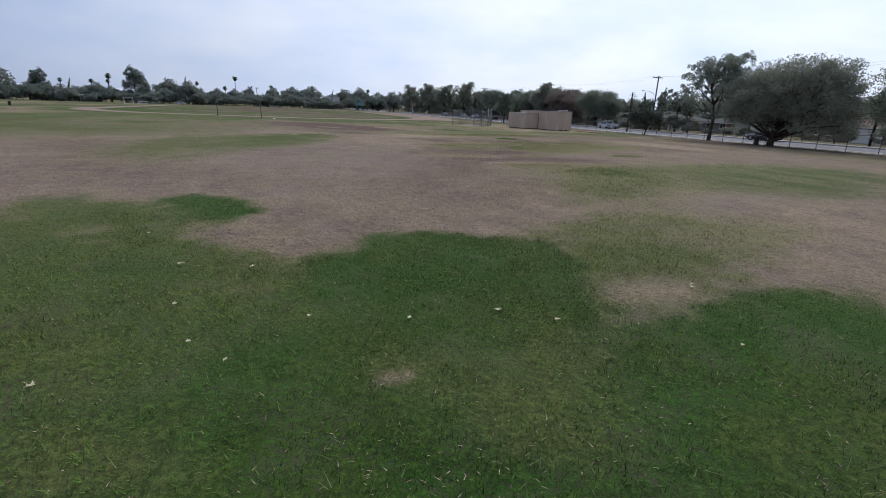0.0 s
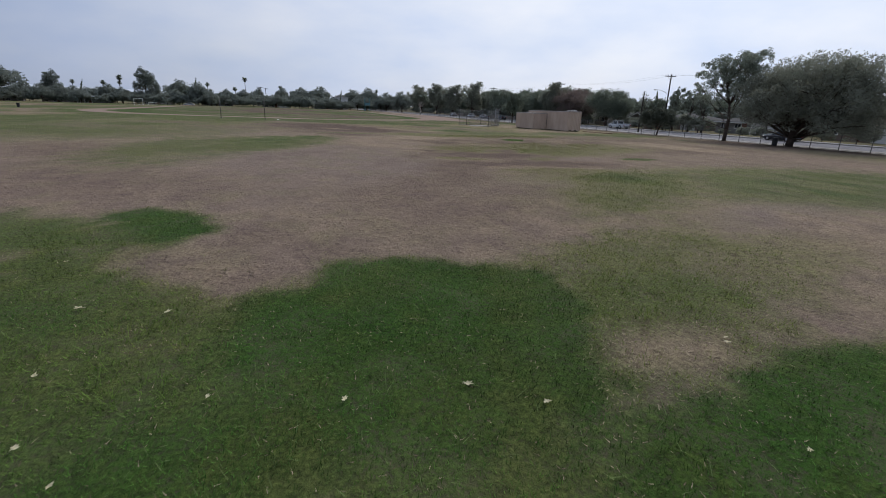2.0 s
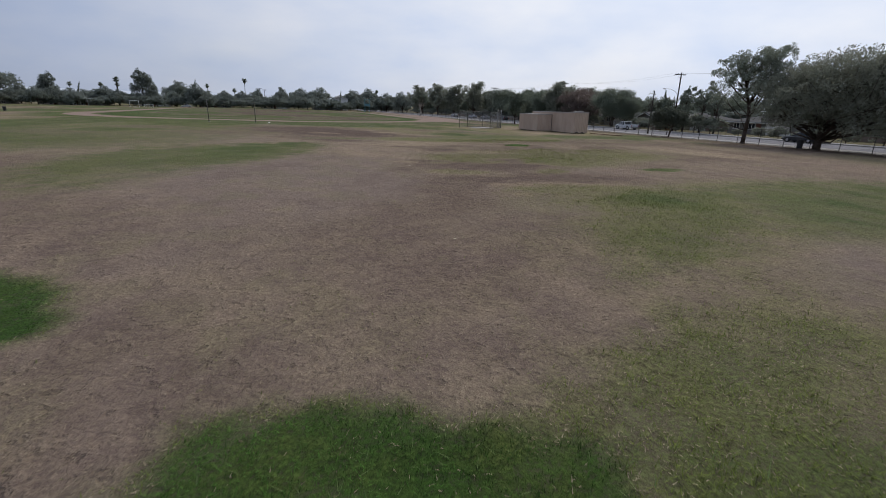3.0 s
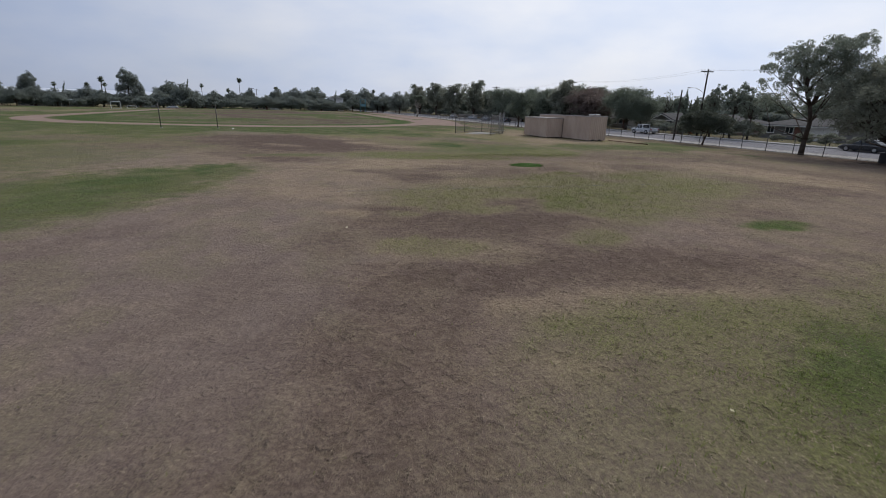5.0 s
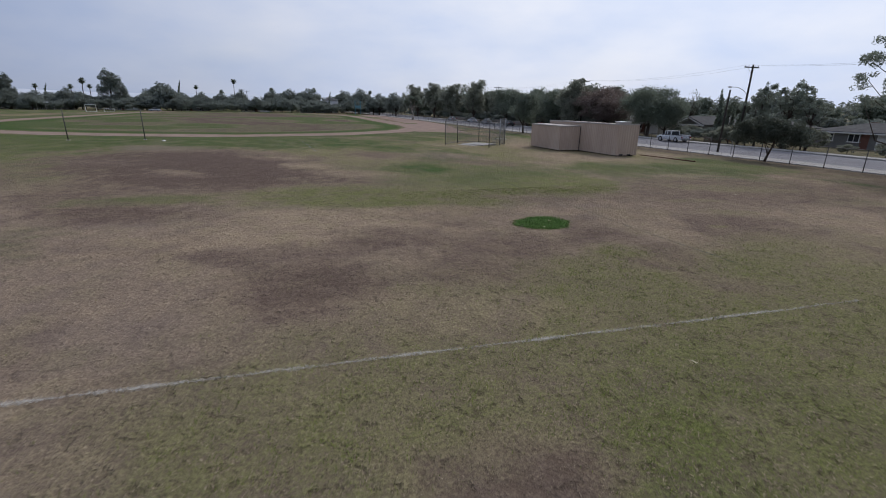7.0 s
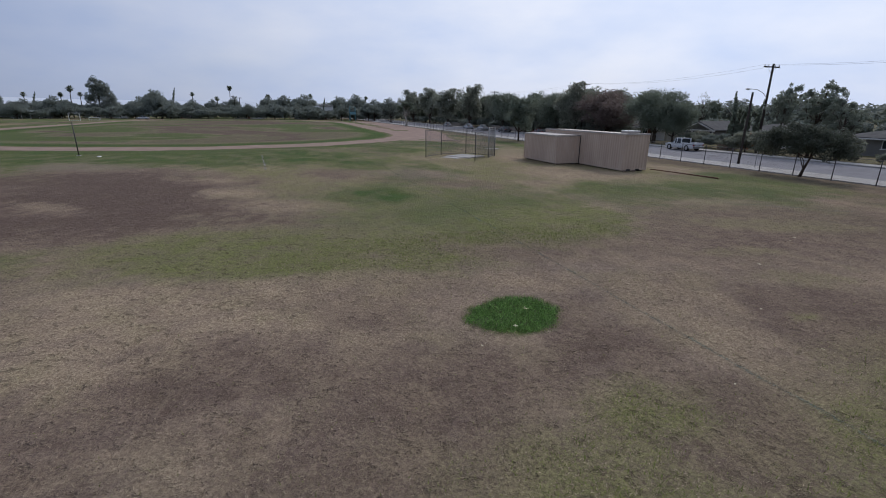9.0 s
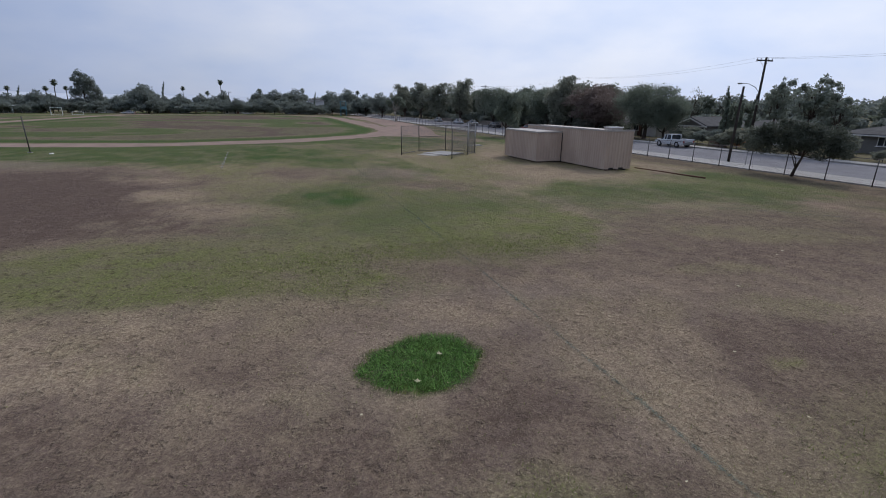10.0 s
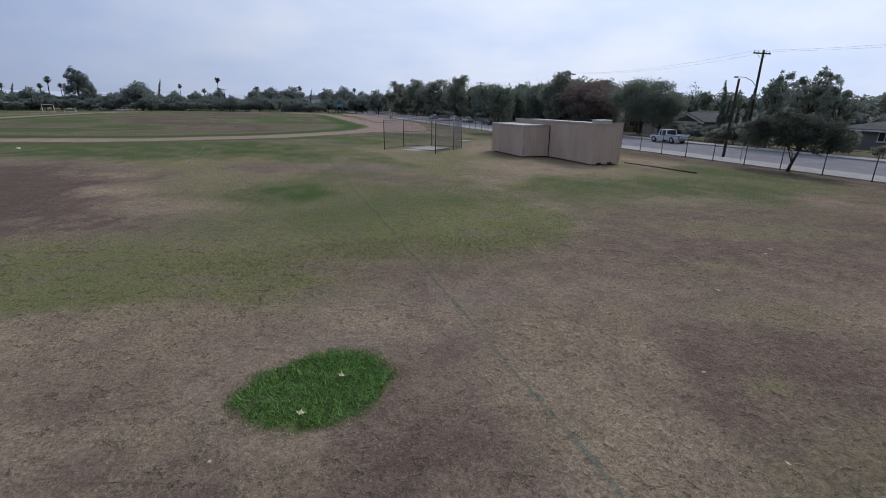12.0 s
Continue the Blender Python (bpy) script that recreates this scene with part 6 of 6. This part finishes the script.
def bin_at(x, y, label):
    top = empty("litter_bin", (x, y, gz(x, y)))
    tagged(top, label, "litter bin", group="litter bins")
    part("drum", tube(bmesh.new(), (0, 0, 0), (0, 0, 0.86), 0.27, 0.30, 16), BIN_BLACK, top)
    part("rim", tube(bmesh.new(), (0, 0, 0.84), (0, 0, 0.9), 0.325, sides=16), BIN_BLACK, top)
    part("handle", boxed((0.31, 0, 0.7), (0.05, 0.16, 0.04), 0.01), BIN_BLACK, top)


bin_at(53.9, 37.6, "black litter bin beside the old tree")
bin_at(-56.0, 134.0, "black litter bin standing on the field")

tower = empty("play_tower", (47.5, 262.0, gz(47.5, 262.0)))
tagged(tower, "teal steel play tower with tall posts", "play structure")
for dx in (-1.3, 1.3):
    for dy in (-1.0, 1.0):
        part("post", tube(bmesh.new(), (dx, dy, 0), (dx, dy, 6.4), 0.12), TEAL, tower)
part("platform", boxed((0, 0, 3.0), (2.8, 2.2, 0.2), 0.03), TEAL, tower)
part("side_panel", boxed((0, -1.05, 3.7), (2.5, 0.08, 1.1), 0.02), TEAL, tower)
part("roof", boxed((0, 0, 6.4), (3.0, 2.4, 0.15), 0.03), TEAL, tower)


# ---- fallen leaves and litter ----
def fallen_leaf(x, y, size, seed):
    """A curled dry leaf with lobes, lying on the turf."""
    rng = np.random.RandomState(seed)
    bm = bmesh.new()
    n = 12
    c = bm.verts.new((0, 0, 0.012))
    ring = []
    for k in range(n):
        a = 2 * math.pi * k / n
        r = size * (0.55 + 0.45 * (k % 2)) * (0.75 + 0.5 * rng.random())
        ring.append(bm.verts.new((r * math.cos(a), 0.62 * r * math.sin(a), 0.008 + 0.35 * size * rng.random() * (r / size))))
    for k in range(n):
        bm.faces.new((c, ring[k], ring[(k + 1) % n]))
    g = bmesh.ops.solidify(bm, geom=list(bm.faces), thickness=0.002)
    ob = part("fallen_leaf", bm, DRY_LEAF, None)
    tagged(ob, "pale dry curled leaf lying on the turf", "leaf", group="fallen leaves")
    ob.matrix_basis = pose(x, y, gz(x, y) + 0.03, 0, 0, rng.random() * 360)


for k, (x, y, s) in enumerate(((-3.35, 6.0, 0.07), (-2.3, 5.6, 0.07), (0.8, 3.1, 0.06), (-0.4, 3.2, 0.05), (-4.2, 8.1, 0.05), (4.2, 3.0, 0.05), (-1.6, 3.6, 0.04), (-2.5, 2.8, 0.04),
                               (7.1, 26.0, 0.08), (18.0, 30.2, 0.06), (21.05, 39.78, 0.085), (20.42, 39.08, 0.075), (29.7, 40.7, 0.08), (34.1, 42.7, 0.09), (33.5, 42.4, 0.07), (4.5, 12.5, 0.05), (26.5, 38.2, 0.05), (23.0, 36.0, 0.03), (-3.2, 4.4, 0.05), (4.3, 3.1, 0.04), (-2.9, 3.3, 0.05), (1.4, 2.6, 0.05), (-4.1, 2.8, 0.06), (3.2, 1.4, 0.04), (10.4, 16.2, 0.04), (19.4, 38.5, 0.04), (25.8, 36.4, 0.04))):
    fallen_leaf(x, y, s, 200 + k)
litter = empty("paper_scrap", (-0.5, 81.9, gz(-0.5, 81.9)))
tagged(litter, "crumpled white paper on the grass", "litter")
bm = bmesh.new()
bmesh.ops.create_icosphere(bm, subdivisions=2, radius=0.22)
for v in bm.verts:
    v.co = v.co * (0.8 + 0.4 * noise.noise(v.co * 9)) * 1.0
    v.co.z = abs(v.co.z) * 0.5
part("scrap", bm, PAPER, litter)


# ---- grass blades near the way ----
def build_grass():
    rng = np.random.RandomState(5)
    way = np.array([(-1.2, 0), (0.6, 3.0), (4.9, 12.1), (10.6, 23.8), (14.1, 30.2), (17.8, 33.8), (21.2, 35.5), (23.7, 42.5)])
    seg = [np.linspace(a, b, max(2, int(np.linalg.norm(b - a) / 0.5))) for a, b in zip(way, way[1:])]
    line = np.concatenate(seg)
    n = 2600000
    x, y = rng.uniform(-9, 34, n), rng.uniform(-1, 47, n)
    best = np.full(n, 99.0)
    for px, py in line[::2]:
        best = np.minimum(best, np.hypot(x - px, y - py))
    keep = rng.random(n) < np.clip(1.3 - best / 7.5, 0, 1)
    a, r = rng.random(5200) * 6.2832, rng.random(5200) ** 0.5
    x, y = np.concatenate([x[keep], TUFT[0] + 1.3 * r * np.cos(a)]), np.concatenate([y[keep], TUFT[1] + 1.0 * r * np.sin(a)])
    g, s, b, o, tuft, dust = cover(x, y)
    clump = fbm(x * 5.0, y * 5.0, 3)
    dens = np.clip(0.24 + 0.34 * smoothstep(y, 33, 36) + 0.76 * g + 0.42 * o + 0.25 * s - 0.16 * b - 0.16 * dust, 0.05, 1) * np.clip(0.25 + 2.2 * (clump - 0.25), 0.15, 1.2)
    keep = rng.random(len(x)) < dens
    x, y, g, s, b, o, tuft = (q[keep] for q in (x, y, g, s, b, o, tuft))
    n = len(x)
    u = rng.random((n, 6))
    is_green = u[:, 0] < np.clip(g * 0.93 + o * 0.30, 0.02, 0.97)
    length = np.where(is_green, 0.030 + 0.055 * u[:, 1] ** 2 + 0.045 * tuft * u[:, 1], 0.025 + 0.045 * u[:, 1])
    # A few long pale strands in the lawn, and low tufts in the thin olive grass.
    strand = is_green & (g > 0.5) & (tuft < 0.3) & (rng.random(n) < 0.03)
    clump = clump[keep]
    tufty = is_green & (g < 0.75) & (o > 0.35) & (clump > 0.56)
    length = length * (1 + 1.3 * strand + 0.9 * tufty)
    lean = np.where(is_green, 0.45 + 0.85 * u[:, 2], 1.0 + 0.5 * u[:, 2])
    az = u[:, 3] * 2 * np.pi
    base = np.stack([x, y, ground_z(x, y) - 0.002 + 0.012 * u[:, 5]], 1)
    d = np.stack([np.cos(az) * np.sin(lean), np.sin(az) * np.sin(lean), np.cos(lean)], 1) * length[:, None]
    side = np.stack([-np.sin(az), np.cos(az), np.zeros(n)], 1) * np.where(is_green, 0.0042 + 0.002 * tuft, 0.0042)[:, None]
    v = np.stack([base - side, base + side, base + d], 1).reshape(-1, 3)
    lush = np.array([0.018, 0.050, 0.009]) + u[:, 4:5] ** 1.5 * np.array([0.062, 0.130, 0.024])
    dull = np.array([0.092, 0.120, 0.024]) + u[:, 4:5] * np.array([0.145, 0.160, 0.040])
    dry = np.array([0.12, 0.088, 0.062]) + u[:, 4:5] ** 1.5 * np.array([0.42, 0.345, 0.245])
    dry = dry * (1 - 0.4 * b[:, None])
    mixg = smoothstep(g, 0.5, 0.9)[:, None]
    patchy = (0.6 + 1.0 * smoothstep(fbm(x * 0.7 + 4, y * 0.7, 4), 0.3, 0.68)) * (1 - tuft) + 1.3 * tuft
    lush = 0.85 * lush * patchy[:, None]
    lush = lush * (1 + 0.15 * tuft[:, None]) + tuft[:, None] * (0.35 + u[:, 1:2] ** 2) * np.array([0.082, 0.128, 0.042])
    tone = np.where(is_green[:, None], lush * mixg + dull * (1 - mixg), dry)
    tone = np.where(strand[:, None], np.array([0.13, 0.18, 0.065]) * (0.7 + 0.6 * u[:, 5:6]), tone)
    me = mesh_np("grass", v, np.arange(n * 3).reshape(-1, 3), BLADE)
    layer = me.color_attributes.new("tone", "FLOAT_COLOR", "POINT")
    layer.data.foreach_set("color", np.repeat(np.concatenate([tone, np.ones((n, 1))], 1), 3, axis=0).astype(np.float32).ravel())
    tagged(new("grass", me), "short green and straw-dry grass blades on the turf", "grass", kind="stuff")


build_grass()
